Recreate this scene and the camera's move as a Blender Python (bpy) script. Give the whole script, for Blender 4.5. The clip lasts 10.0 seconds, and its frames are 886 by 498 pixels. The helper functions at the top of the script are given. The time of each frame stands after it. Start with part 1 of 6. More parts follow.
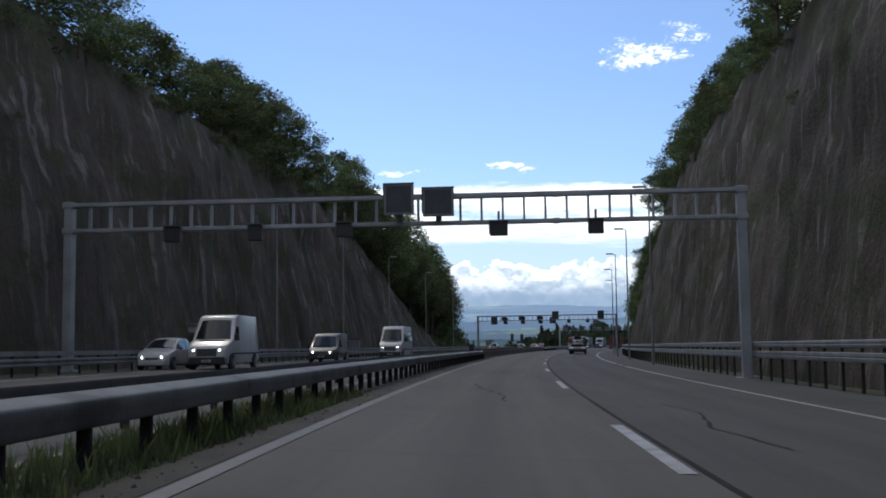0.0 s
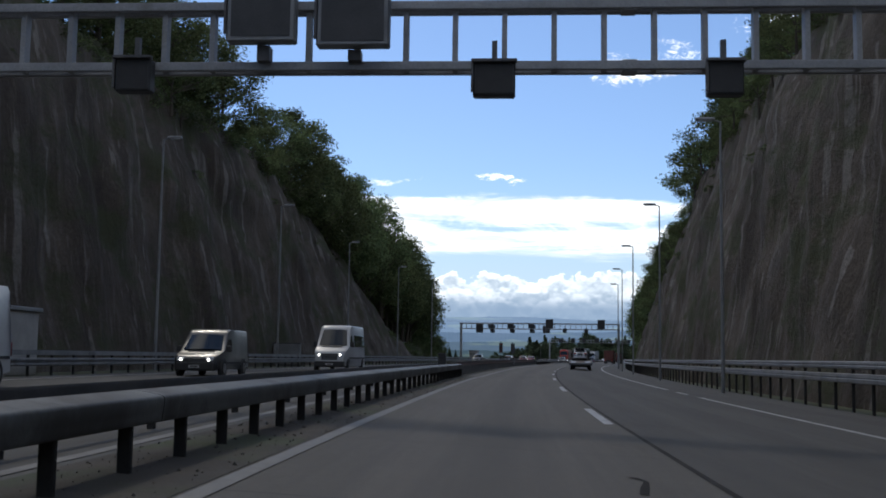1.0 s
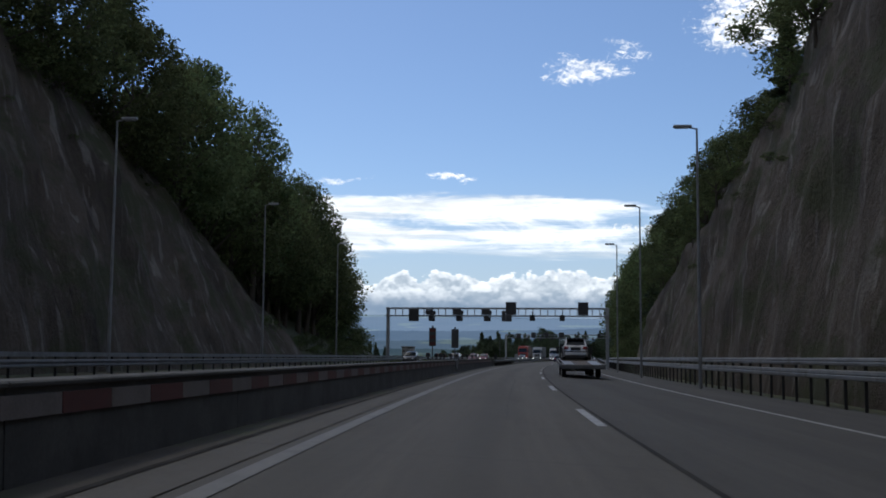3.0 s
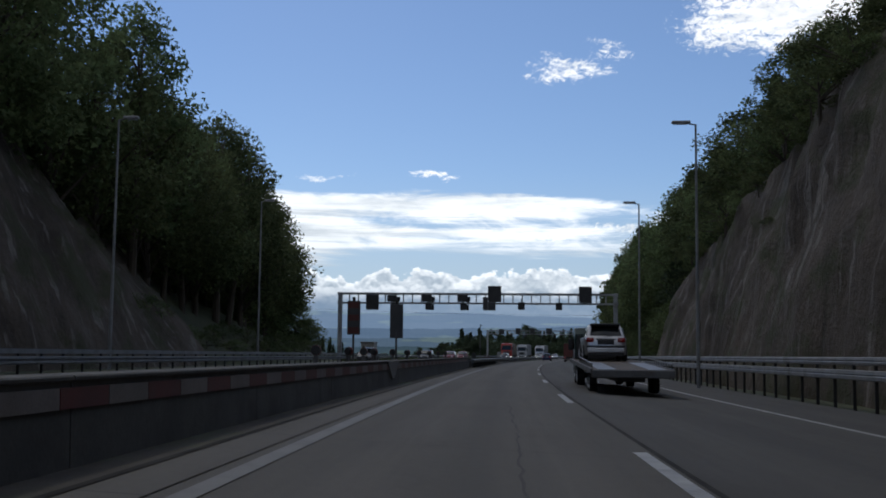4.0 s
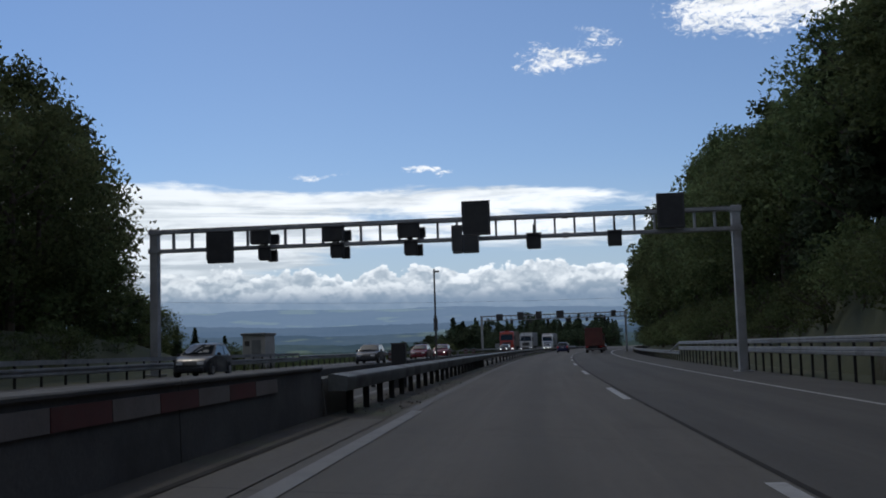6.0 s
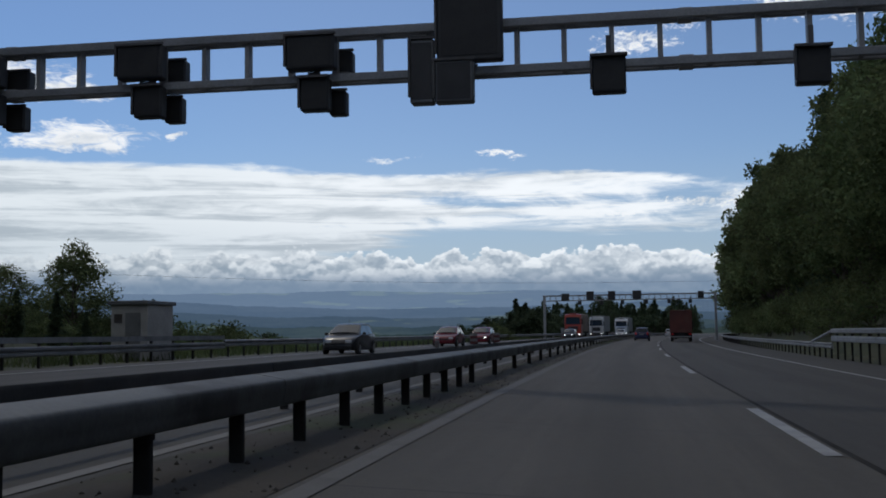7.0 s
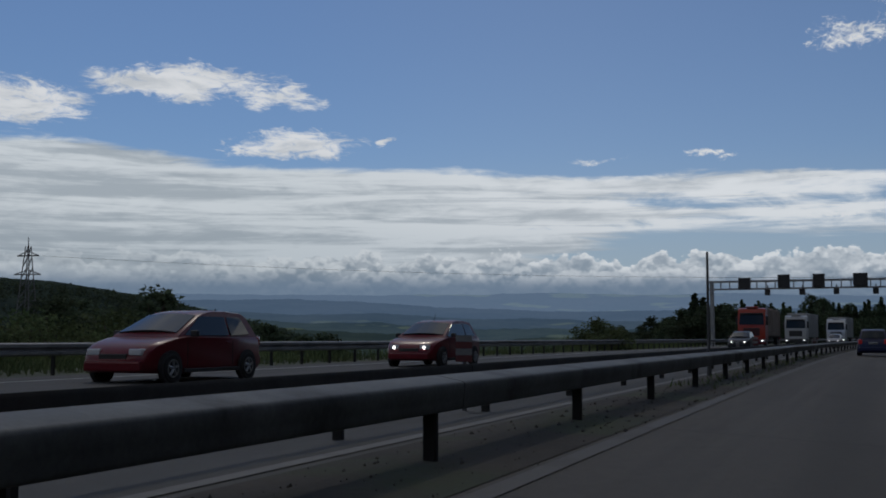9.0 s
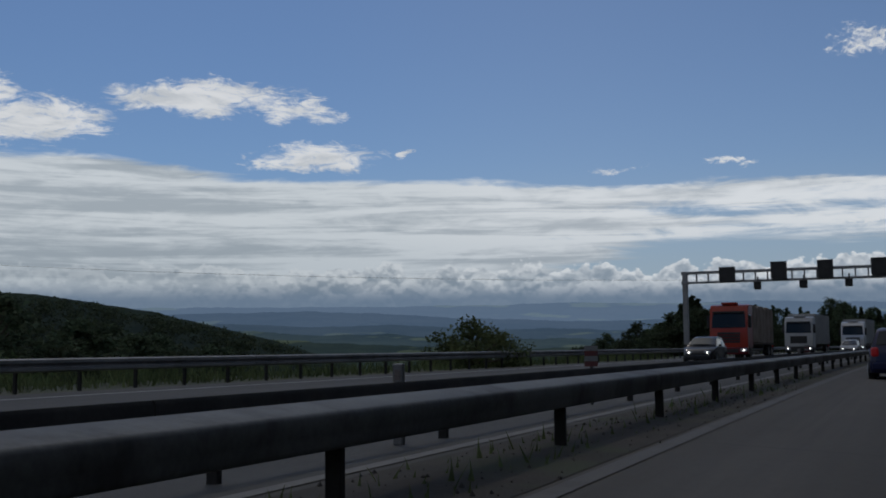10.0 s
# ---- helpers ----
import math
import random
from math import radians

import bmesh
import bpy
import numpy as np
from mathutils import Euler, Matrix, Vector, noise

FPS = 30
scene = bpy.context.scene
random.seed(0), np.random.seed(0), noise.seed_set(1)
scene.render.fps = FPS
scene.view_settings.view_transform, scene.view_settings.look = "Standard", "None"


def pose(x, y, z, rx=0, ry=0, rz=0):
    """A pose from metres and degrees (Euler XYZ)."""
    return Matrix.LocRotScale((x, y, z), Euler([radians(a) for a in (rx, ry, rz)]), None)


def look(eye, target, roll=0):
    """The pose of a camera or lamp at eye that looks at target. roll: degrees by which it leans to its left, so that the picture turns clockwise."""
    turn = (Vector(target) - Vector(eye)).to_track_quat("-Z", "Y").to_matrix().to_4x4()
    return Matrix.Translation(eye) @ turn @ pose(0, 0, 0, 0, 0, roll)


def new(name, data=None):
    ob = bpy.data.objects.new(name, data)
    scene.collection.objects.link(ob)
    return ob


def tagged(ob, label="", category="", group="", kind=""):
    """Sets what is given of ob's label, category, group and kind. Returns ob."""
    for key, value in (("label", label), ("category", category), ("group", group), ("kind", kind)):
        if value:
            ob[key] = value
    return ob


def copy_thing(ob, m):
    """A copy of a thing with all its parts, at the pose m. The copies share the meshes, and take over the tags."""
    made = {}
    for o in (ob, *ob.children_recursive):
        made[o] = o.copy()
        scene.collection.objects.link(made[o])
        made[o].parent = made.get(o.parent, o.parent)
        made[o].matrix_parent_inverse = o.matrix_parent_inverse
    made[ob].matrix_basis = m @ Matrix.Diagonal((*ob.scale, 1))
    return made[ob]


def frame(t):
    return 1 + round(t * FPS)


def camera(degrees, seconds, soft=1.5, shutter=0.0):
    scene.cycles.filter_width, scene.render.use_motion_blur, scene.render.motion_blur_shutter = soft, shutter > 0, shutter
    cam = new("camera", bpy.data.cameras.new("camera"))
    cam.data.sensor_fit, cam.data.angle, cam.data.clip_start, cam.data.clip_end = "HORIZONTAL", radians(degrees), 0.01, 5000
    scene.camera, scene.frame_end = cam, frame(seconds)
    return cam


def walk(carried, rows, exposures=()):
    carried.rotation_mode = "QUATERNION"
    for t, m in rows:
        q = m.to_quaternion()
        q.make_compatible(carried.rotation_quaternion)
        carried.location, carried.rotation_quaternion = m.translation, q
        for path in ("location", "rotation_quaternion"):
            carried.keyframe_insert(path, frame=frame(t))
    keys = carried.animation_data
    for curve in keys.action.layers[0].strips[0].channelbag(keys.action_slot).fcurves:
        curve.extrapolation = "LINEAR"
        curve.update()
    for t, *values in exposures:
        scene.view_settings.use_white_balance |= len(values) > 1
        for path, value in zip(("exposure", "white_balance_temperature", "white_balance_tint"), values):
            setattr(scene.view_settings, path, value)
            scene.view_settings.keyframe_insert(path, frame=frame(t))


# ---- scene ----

# ---- road line: bends gently to the right ----
STEP = 2.0
STATION = np.arange(-120.0, 900.0, STEP)
_u = (np.minimum(STATION, 430.0) - 150.0) / 150.0
_k = (0.492 - 0.227 * _u + 0.151 * _u * _u) / 1000.0
_h = np.concatenate([[0.0], np.cumsum((_k[1:] + _k[:-1]) / 2 * STEP)])
_i0 = int(np.searchsorted(STATION, 0.0))
_h = _h - _h[_i0]
_m = (_h[1:] + _h[:-1]) / 2
_x = np.concatenate([[0.0], np.cumsum(np.sin(_m) * STEP)])
_y = np.concatenate([[0.0], np.cumsum(np.cos(_m) * STEP)])
_x, _y = _x - _x[_i0], _y - _y[_i0]
CROSS = 0.05


def heading(s):
    return float(np.interp(s, STATION, _h))


def place(s, d, z=0.0):
    """World point at s metres along the road and d metres to the right of the eye's line."""
    a = heading(s)
    return Vector((float(np.interp(s, STATION, _x)) + d * math.cos(a), float(np.interp(s, STATION, _y)) - d * math.sin(a), z))


def road_z(d):
    return float(np.interp(d, [-30, -20, -17.5, -6.0, -4.6, -3.0, 11.0, 12.0], [0.15, 0.15, 0.12, 0.05, 0.08, 0.15, -0.55, -0.56]))


def stand(s, d, z=None, back=False):
    """Pose on the road, facing along it (or towards the eye)."""
    p = place(s, d, road_z(d) if z is None else z)
    return Matrix.Translation(p) @ Matrix.Rotation(-heading(s) + (math.pi if back else 0.0), 4, "Z")


# ---- camera and walk ----
cam = camera(44.3, 10.0, soft=1.8, shutter=0.0)
PATH = [
    (0.0, 0.000, 0.000, 2.421, 5.160, 0.775), (0.5, 13.948, -0.094, 2.527, 5.124, 0.432), (1.0, 27.690, -0.127, 2.937, 5.679, -0.811),
    (1.5, 41.553, -0.150, 3.031, 5.673, -1.275), (2.0, 55.709, -0.140, 2.695, 5.809, -1.498), (3.5, 98.651, -0.004, 2.787, 5.560, -0.232),
    (4.0, 113.283, -0.014, 2.659, 5.550, -0.622), (4.5, 127.851, -0.026, 3.070, 5.490, 1.250), (5.0, 142.764, -0.072, 4.138, 5.344, 3.030),
    (6.5, 187.965, -0.255, 5.397, 5.169, 0.447), (7.0, 203.455, -0.226, 8.908, 4.472, 0.678), (7.5, 218.688, -0.118, 12.427, 3.342, 3.271),
    (8.0, 233.803, -0.039, 14.386, 4.348, 3.629), (8.5, 248.877, 0.034, 18.296, 6.305, 1.669), (9.0, 264.005, 0.014, 21.091, 4.663, -0.060),
    (9.5, 279.191, 0.079, 23.107, 3.489, -1.082), (10.0, 294.448, 0.021, 22.965, 5.255, 0.543)]
ROWS = []
for t, s, d, yaw, pitch, roll in PATH:
    p = place(s, d, 1.0 - CROSS * d)
    ROWS.append((t, pose(p.x, p.y, p.z, 90 + pitch, roll, yaw - math.degrees(heading(s)))))
walk(cam, ROWS, exposures=[(0.0, 0.60), (1.0, 0.48), (2.0, 0.28), (4.5, 0.0), (6.5, -0.15), (8.0, -0.47), (9.0, -0.69), (10.0, -0.70)])

# ---- sky and sun ----
SUN_EL, SUN_AZ = 52.0, -25.0  # degrees; azimuth from straight ahead, to the right


class Graph:
    """Short-hand for chains of nodes."""

    def __init__(self, tree):
        self.tree = tree

    def node(self, kind):
        return self.tree.nodes.new(kind)

    def times(self, v, k):
        n = self.node("ShaderNodeVectorMath")
        n.operation = "MULTIPLY"
        self.put(n.inputs[0], v)
        n.inputs[1].default_value = k
        return n.outputs[0]

    def put(self, socket, value):
        if isinstance(value, bpy.types.NodeSocket):
            self.tree.links.new(value, socket)
        elif value is not None:
            socket.default_value = value

    def math(self, op, a, b=None, c=None, clamp=False):
        n = self.node("ShaderNodeMath")
        n.operation, n.use_clamp = op, clamp
        for i, v in enumerate((a, b, c)):
            if v is not None:
                self.put(n.inputs[i], v)
        return n.outputs[0]

    def ramp(self, v, a, b, c=0.0, d=1.0):
        n = self.node("ShaderNodeMapRange")
        n.interpolation_type = "SMOOTHSTEP"
        for i, q in enumerate((v, a, b, c, d)):
            self.put(n.inputs[i], q)
        return n.outputs[0]

    def mix(self, f, a, b, kind="MIX"):
        n = self.node("ShaderNodeMix")
        n.data_type, n.blend_type = "RGBA", kind
        self.put(n.inputs[0], f)
        self.put(n.inputs[6], a)
        self.put(n.inputs[7], b)
        return n.outputs[2]

    def vec(self, x, y, z=0.0):
        n = self.node("ShaderNodeCombineXYZ")
        for i, v in enumerate((x, y, z)):
            self.put(n.inputs[i], v)
        return n.outputs[0]

    def noise(self, vector, scale, detail=4.0, rough=0.55, lac=2.0, dist=0.0):
        n = self.node("ShaderNodeTexNoise")
        if vector is not None:
            self.put(n.inputs["Vector"], vector)
        for key, v in (("Scale", scale), ("Detail", detail), ("Roughness", rough), ("Lacunarity", lac), ("Distortion", dist)):
            self.put(n.inputs[key], v)
        return n.outputs[0]


world = bpy.data.worlds.new("sky")
scene.world = world
world.use_nodes = True
W = Graph(world.node_tree)
sky = W.node("ShaderNodeTexSky")
sky.sky_type, sky.sun_disc = "NISHITA", False
sky.sun_elevation, sky.sun_rotation = radians(SUN_EL), radians(SUN_AZ)
sky.air_density, sky.dust_density, sky.ozone_density, sky.altitude = 1.0, 0.6, 3.0, 600.0
geo = W.node("ShaderNodeTexCoord").outputs["Generated"]
sep = W.node("ShaderNodeSeparateXYZ")
W.put(sep.inputs[0], geo)
az = W.math("MULTIPLY", W.math("ARCTAN2", sep.outputs[0], sep.outputs[1]), 57.2958)
el = W.math("MULTIPLY", W.math("ARCSINE", sep.outputs[2]), 57.2958)
blue = W.mix(1.0, sky.outputs[0], W.mix(W.ramp(az, -4.0, -26.0), (0.78, 0.85, 0.96, 1), (0.66, 0.79, 0.95, 1)), "MULTIPLY")
K_SKY = 10.0


def tone(r, g, b):
    return (r * K_SKY, g * K_SKY, b * K_SKY, 1)


def field(ka, ke, detail, rough, dist=0.0, shift=0.0):
    return W.noise(W.vec(W.math("MULTIPLY", az, ka), W.math("MULTIPLY", el, ke), shift), 1.0, detail, rough, dist=dist)


# layered bank of cloud, streaked along the horizon; closed to the left, torn open to the right
streak = field(0.045, 0.60, 7.0, 0.58, 0.4)
broad = field(0.03, 0.30, 4.0, 0.5, 0.2, 4.0)
fine = field(0.30, 1.30, 7.0, 0.62, 0.6, 2.0)
billow = field(0.50, 0.70, 7.0, 0.58, 0.3, 7.0)
rightness = W.ramp(az, -24.0, 2.0)
edge = W.math("ADD", W.math("SUBTRACT", W.ramp(az, -22.0, -33.0, 8.75, 9.9), W.math("MULTIPLY", W.ramp(az, 0.0, 20.0), 1.3)), W.math("ADD", W.math("MULTIPLY", W.math("SUBTRACT", streak, 0.5), 2.2), W.math("MULTIPLY", W.math("SUBTRACT", fine, 0.5), 0.9)))
floor_el = W.math("ADD", W.ramp(az, -24.0, 4.0, 2.2, 5.3), W.math("ADD", W.math("MULTIPLY", W.math("SUBTRACT", broad, 0.5), 3.0), W.math("MULTIPLY", W.math("SUBTRACT", streak, 0.5), 6.0)))
bank = W.math("MULTIPLY", W.ramp(el, W.math("ADD", edge, 0.12), W.math("SUBTRACT", edge, 0.35)), W.ramp(el, W.math("SUBTRACT", floor_el, 0.3), W.math("ADD", floor_el, 0.35)))
cover = W.math("ADD", W.math("MULTIPLY", streak, 0.7), W.math("MULTIPLY", fine, 0.3))
thin = W.ramp(W.math("ADD", cover, W.math("MULTIPLY", W.math("SUBTRACT", 1.0, rightness), 0.22)), 0.40, 0.53)
bank = W.math("MULTIPLY", bank, thin)
# heaped cloud under it
def puffs(lift):
    """Rounded heads of cloud at two sizes, seen a little higher or lower."""
    total = None
    warp = W.math("MULTIPLY", W.math("SUBTRACT", fine, 0.5), 0.5)
    for k, weight, shift in ((0.62, 0.55, 3.0), (1.5, 0.30, 5.0), (3.4, 0.15, 8.0)):
        n = W.node("ShaderNodeTexVoronoi")
        n.feature = "SMOOTH_F1"
        n.inputs["Scale"].default_value = 1.0
        n.inputs["Smoothness"].default_value = 0.25
        W.put(n.inputs["Vector"], W.vec(W.math("ADD", W.math("MULTIPLY", az, k), warp), W.math("MULTIPLY", W.math("ADD", el, lift), k * 1.35), shift))
        v = W.math("MULTIPLY", W.math("SUBTRACT", 1.0, n.outputs["Distance"]), weight)
        total = v if total is None else W.math("ADD", total, v)
    return total


puff = puffs(0.0)
puff_above = puffs(0.30)
heap_top = W.math("ADD", 3.65, W.math("ADD", W.math("MULTIPLY", W.math("SUBTRACT", billow, 0.36), 2.4), W.math("MULTIPLY", W.math("SUBTRACT", puff, 0.25), 1.3)))
heap = W.math("MULTIPLY", W.ramp(el, heap_top, W.math("SUBTRACT", heap_top, 0.16)), W.ramp(az, -34.0, -16.0, 0.45, 1.0))
lumps = field(0.85, 1.15, 7.0, 0.6, 0.5, 9.0)
heap_light = W.math("ADD", W.math("ADD", W.ramp(lumps, 0.36, 0.66, 0.0, 0.40), W.ramp(W.math("SUBTRACT", puff, puff_above), -0.10, 0.12, 0.0, 0.55)), W.ramp(W.math("SUBTRACT", heap_top, el), 0.55, 0.05, 0.0, 0.40), clamp=True)
# single clouds: azimuth, elevation, half width, half height, strength
single = None
drift_a = W.math("MULTIPLY", W.math("SUBTRACT", field(0.22, 0.5, 6.0, 0.6, 0.0, 21.0), 0.5), 6.0)
drift_e = W.math("MULTIPLY", W.math("SUBTRACT", field(0.30, 0.6, 6.0, 0.6, 0.0, 25.0), 0.5), 2.2)
az_w, el_w = W.math("ADD", az, drift_a), W.math("ADD", el, drift_e)
for a0, e0, w0, h0, k0 in ((8.0, 14.75, 2.6, 0.95, 0.80), (10.2, 15.8, 1.3, 0.8, 0.50), (-26.3, 12.95, 6.4, 1.2, 1.15), (-21.4, 12.5, 3.2, 0.9, 1.0), (-34.2, 11.5, 5.2, 1.7, 1.05), (-39.0, 12.5, 5.0, 1.6, 1.0), (-20.3, 10.05, 4.5, 1.0, 1.05), (-16.0, 10.15, 0.7, 0.36, 1.05),
                           (20.0, 17.1, 7.2, 2.3, 1.15), (30.0, 19.0, 9.0, 3.5, 1.2), (1.6, 9.3, 1.6, 0.30, 0.8), (-4.5, 9.2, 2.0, 0.26, 0.7), (7.0, 6.1, 3.2, 0.34, 0.85), (13.0, 6.7, 4.0, 0.5, 0.85), (-46.0, 9.0, 12.0, 3.0, 1.2)):
    q = W.math("ADD", W.math("POWER", W.math("DIVIDE", W.math("SUBTRACT", az_w, a0), w0), 2.0), W.math("POWER", W.math("DIVIDE", W.math("SUBTRACT", el_w, e0), h0), 2.0))
    q = W.math("MULTIPLY", W.math("SUBTRACT", 1.0, q, clamp=True), k0)
    single = q if single is None else W.math("MAXIMUM", single, q)
wisp = field(0.55, 1.7, 9.0, 0.66, 1.6, 1.0)
fleck = field(1.9, 2.8, 6.0, 0.68, 1.2, 31.0)
torn = W.math("ADD", W.math("MULTIPLY", W.math("SUBTRACT", wisp, 0.5), W.ramp(az, -10.0, 4.0, 2.3, 1.4)), W.math("MULTIPLY", W.math("SUBTRACT", fleck, 0.5), W.ramp(az, -10.0, 4.0, 0.25, 2.2)))
single = W.ramp(W.math("ADD", W.math("SUBTRACT", W.math("MULTIPLY", single, 1.15), 0.42), W.math("MULTIPLY", torn, W.ramp(single, 0.0, 0.12))), 0.0, 0.75)
single = W.math("MULTIPLY", single, W.ramp(el, 5.0, 6.0))
bank_tone = W.mix(W.ramp(W.math("ADD", W.math("MULTIPLY", field(0.05, 1.1, 7.0, 0.6, 0.5, 12.0), 0.75), W.math("MULTIPLY", fine, 0.25)), 0.40, 0.56), tone(0.70, 0.745, 0.79), tone(1.14, 1.155, 1.17))
bank_tone = W.mix(W.ramp(el, 7.2, 4.0, 0.0, 0.8), bank_tone, W.mix(1.0, bank_tone, (0.78, 0.81, 0.84, 1), "MULTIPLY"))
bank_tone = W.mix(rightness, W.mix(1.0, bank_tone, (0.80, 0.85, 0.885, 1), "MULTIPLY"), W.mix(1.0, bank_tone, (0.96, 0.99, 1.02, 1), "MULTIPLY"))
heap_tone = W.mix(heap_light, tone(0.40, 0.475, 0.56), tone(1.08, 1.10, 1.12))
heap_tone = W.mix(rightness, W.mix(1.0, heap_tone, (0.74, 0.79, 0.83, 1), "MULTIPLY"), W.mix(1.0, heap_tone, (0.95, 0.985, 1.02, 1), "MULTIPLY"))
col = W.mix(W.ramp(el, 10.0, 3.0, 0.0, 0.55), blue, tone(0.42, 0.52, 0.65))
col = W.mix(W.math("MULTIPLY", single, 0.92), col, W.mix(W.ramp(fine, 0.32, 0.58), tone(0.84, 0.88, 0.92), tone(1.13, 1.15, 1.17)))
col = W.mix(W.math("MULTIPLY", bank, 0.95), col, bank_tone)
col = W.mix(W.math("MULTIPLY", heap, 0.93), col, heap_tone)
col = W.mix(W.ramp(el, 3.7, 2.5, 0.0, 0.92), col, tone(0.20, 0.29, 0.42))
# broken cloud overhead and behind, out of view, added to whiten the fill light
over = W.math("MULTIPLY", W.ramp(W.noise(geo, 2.2, 6.0, 0.6, dist=0.4), 0.42, 0.62), W.math("MAXIMUM", W.ramp(el, 24.0, 40.0), W.math("MULTIPLY", W.ramp(W.math("ABSOLUTE", az), 60.0, 90.0), W.ramp(el, 4.0, 12.0))))
col = W.mix(W.math("MULTIPLY", over, 0.9), col, tone(0.74, 0.75, 0.76))
back = world.node_tree.nodes["Background"]
W.put(back.inputs[0], col)
back.inputs[1].default_value = 0.1

sun = new("sun", bpy.data.lights.new("sun", "SUN"))
sun.data.energy, sun.data.angle, sun.data.color = 0.45, radians(4.0), (1.0, 0.92, 0.80)
_e, _a = radians(SUN_EL), radians(SUN_AZ)
sun.matrix_world = look((0, 0, 60), Vector((0, 0, 60)) - Vector((math.sin(_a) * math.cos(_e), math.cos(_a) * math.cos(_e), math.sin(_e))))

# ---- materials ----


def material(name, c1, c2, scale=3.0, rough=0.6, metal=0.0, bump=0.2, grain=40.0, stretch=(1, 1, 1), world_space=False, dirt=None, dirt_at=0.62, dirt_scale=0.6, vary=0.0, island=0.0, coat=0.0, spec=0.5):
    """Two tones mixed by a broad noise, with a fine grain in tone and relief, and patches of dirt."""
    m = bpy.data.materials.new(name)
    m.use_nodes = True
    g = Graph(m.node_tree)
    b = m.node_tree.nodes["Principled BSDF"]
    pos = g.node("ShaderNodeNewGeometry").outputs["Position"] if world_space else g.node("ShaderNodeTexCoord").outputs["Object"]
    v = g.times(pos, stretch)
    big = g.noise(v, scale, 5.0, 0.6)
    small = g.noise(v, grain, 3.0, 0.6)
    c = g.mix(g.ramp(big, 0.32, 0.68), (*c1, 1), (*c2, 1))
    c = g.mix(0.55, c, g.mix(1.0, c, g.mix(small, (0.45, 0.45, 0.45, 1), (1.55, 1.55, 1.55, 1)), "MULTIPLY"))
    if dirt:
        c = g.mix(g.ramp(g.noise(v, dirt_scale, 6.0, 0.65), dirt_at - 0.08, dirt_at + 0.1, 0.0, 0.8), c, (*dirt, 1))
    if vary or island:
        for k, r in ((vary, g.node("ShaderNodeObjectInfo").outputs["Random"]), (island, g.node("ShaderNodeNewGeometry").outputs["Random Per Island"])):
            if not k:
                continue
            h = g.node("ShaderNodeHueSaturation")
            g.put(h.inputs["Color"], c)
            g.put(h.inputs["Value"], g.math("ADD", 1.0 - k, g.math("MULTIPLY", r, 2 * k)))
            g.put(h.inputs["Hue"], g.math("ADD", 0.5 - 0.06 * k, g.math("MULTIPLY", r, 0.10 * k)))
            c = h.outputs[0]
    g.put(b.inputs["Base Color"], c)
    g.put(b.inputs["Roughness"], g.math("ADD", rough - 0.08, g.math("MULTIPLY", big, 0.16), clamp=True))
    b.inputs["Metallic"].default_value = metal
    b.inputs["Specular IOR Level"].default_value = spec
    b.inputs["Coat Weight"].default_value = coat
    b.inputs["Coat Roughness"].default_value = 0.05
    if bump:
        bn = g.node("ShaderNodeBump")
        bn.inputs["Strength"].default_value = bump
        bn.inputs["Distance"].default_value = 0.02
        g.put(bn.inputs["Height"], g.math("ADD", g.math("MULTIPLY", big, 0.5), g.math("MULTIPLY", small, 0.5)))
        g.put(b.inputs["Normal"], bn.outputs[0])
    return m


def glow(name, c, strength):
    m = bpy.data.materials.new(name)
    m.use_nodes = True
    b = m.node_tree.nodes["Principled BSDF"]
    b.inputs["Base Color"].default_value = (*c, 1)
    b.inputs["Emission Color"].default_value = (*c, 1)
    b.inputs["Emission Strength"].default_value = strength
    return m


def glass(name, c=(0.012, 0.016, 0.018), rough=0.03):
    m = bpy.data.materials.new(name)
    m.use_nodes = True
    b = m.node_tree.nodes["Principled BSDF"]
    b.inputs["Base Color"].default_value = (*c, 1)
    b.inputs["Roughness"].default_value = rough
    b.inputs["IOR"].default_value = 1.5
    b.inputs["Specular IOR Level"].default_value = 0.42
    return m


def paint(name, c, metal=0.0):
    return material(name, c, tuple(0.85 * v for v in c), 1.2, 0.32, metal, 0.02, 60.0, coat=0.14, spec=0.35, dirt=(0.10, 0.095, 0.09), dirt_at=0.72, dirt_scale=1.5)


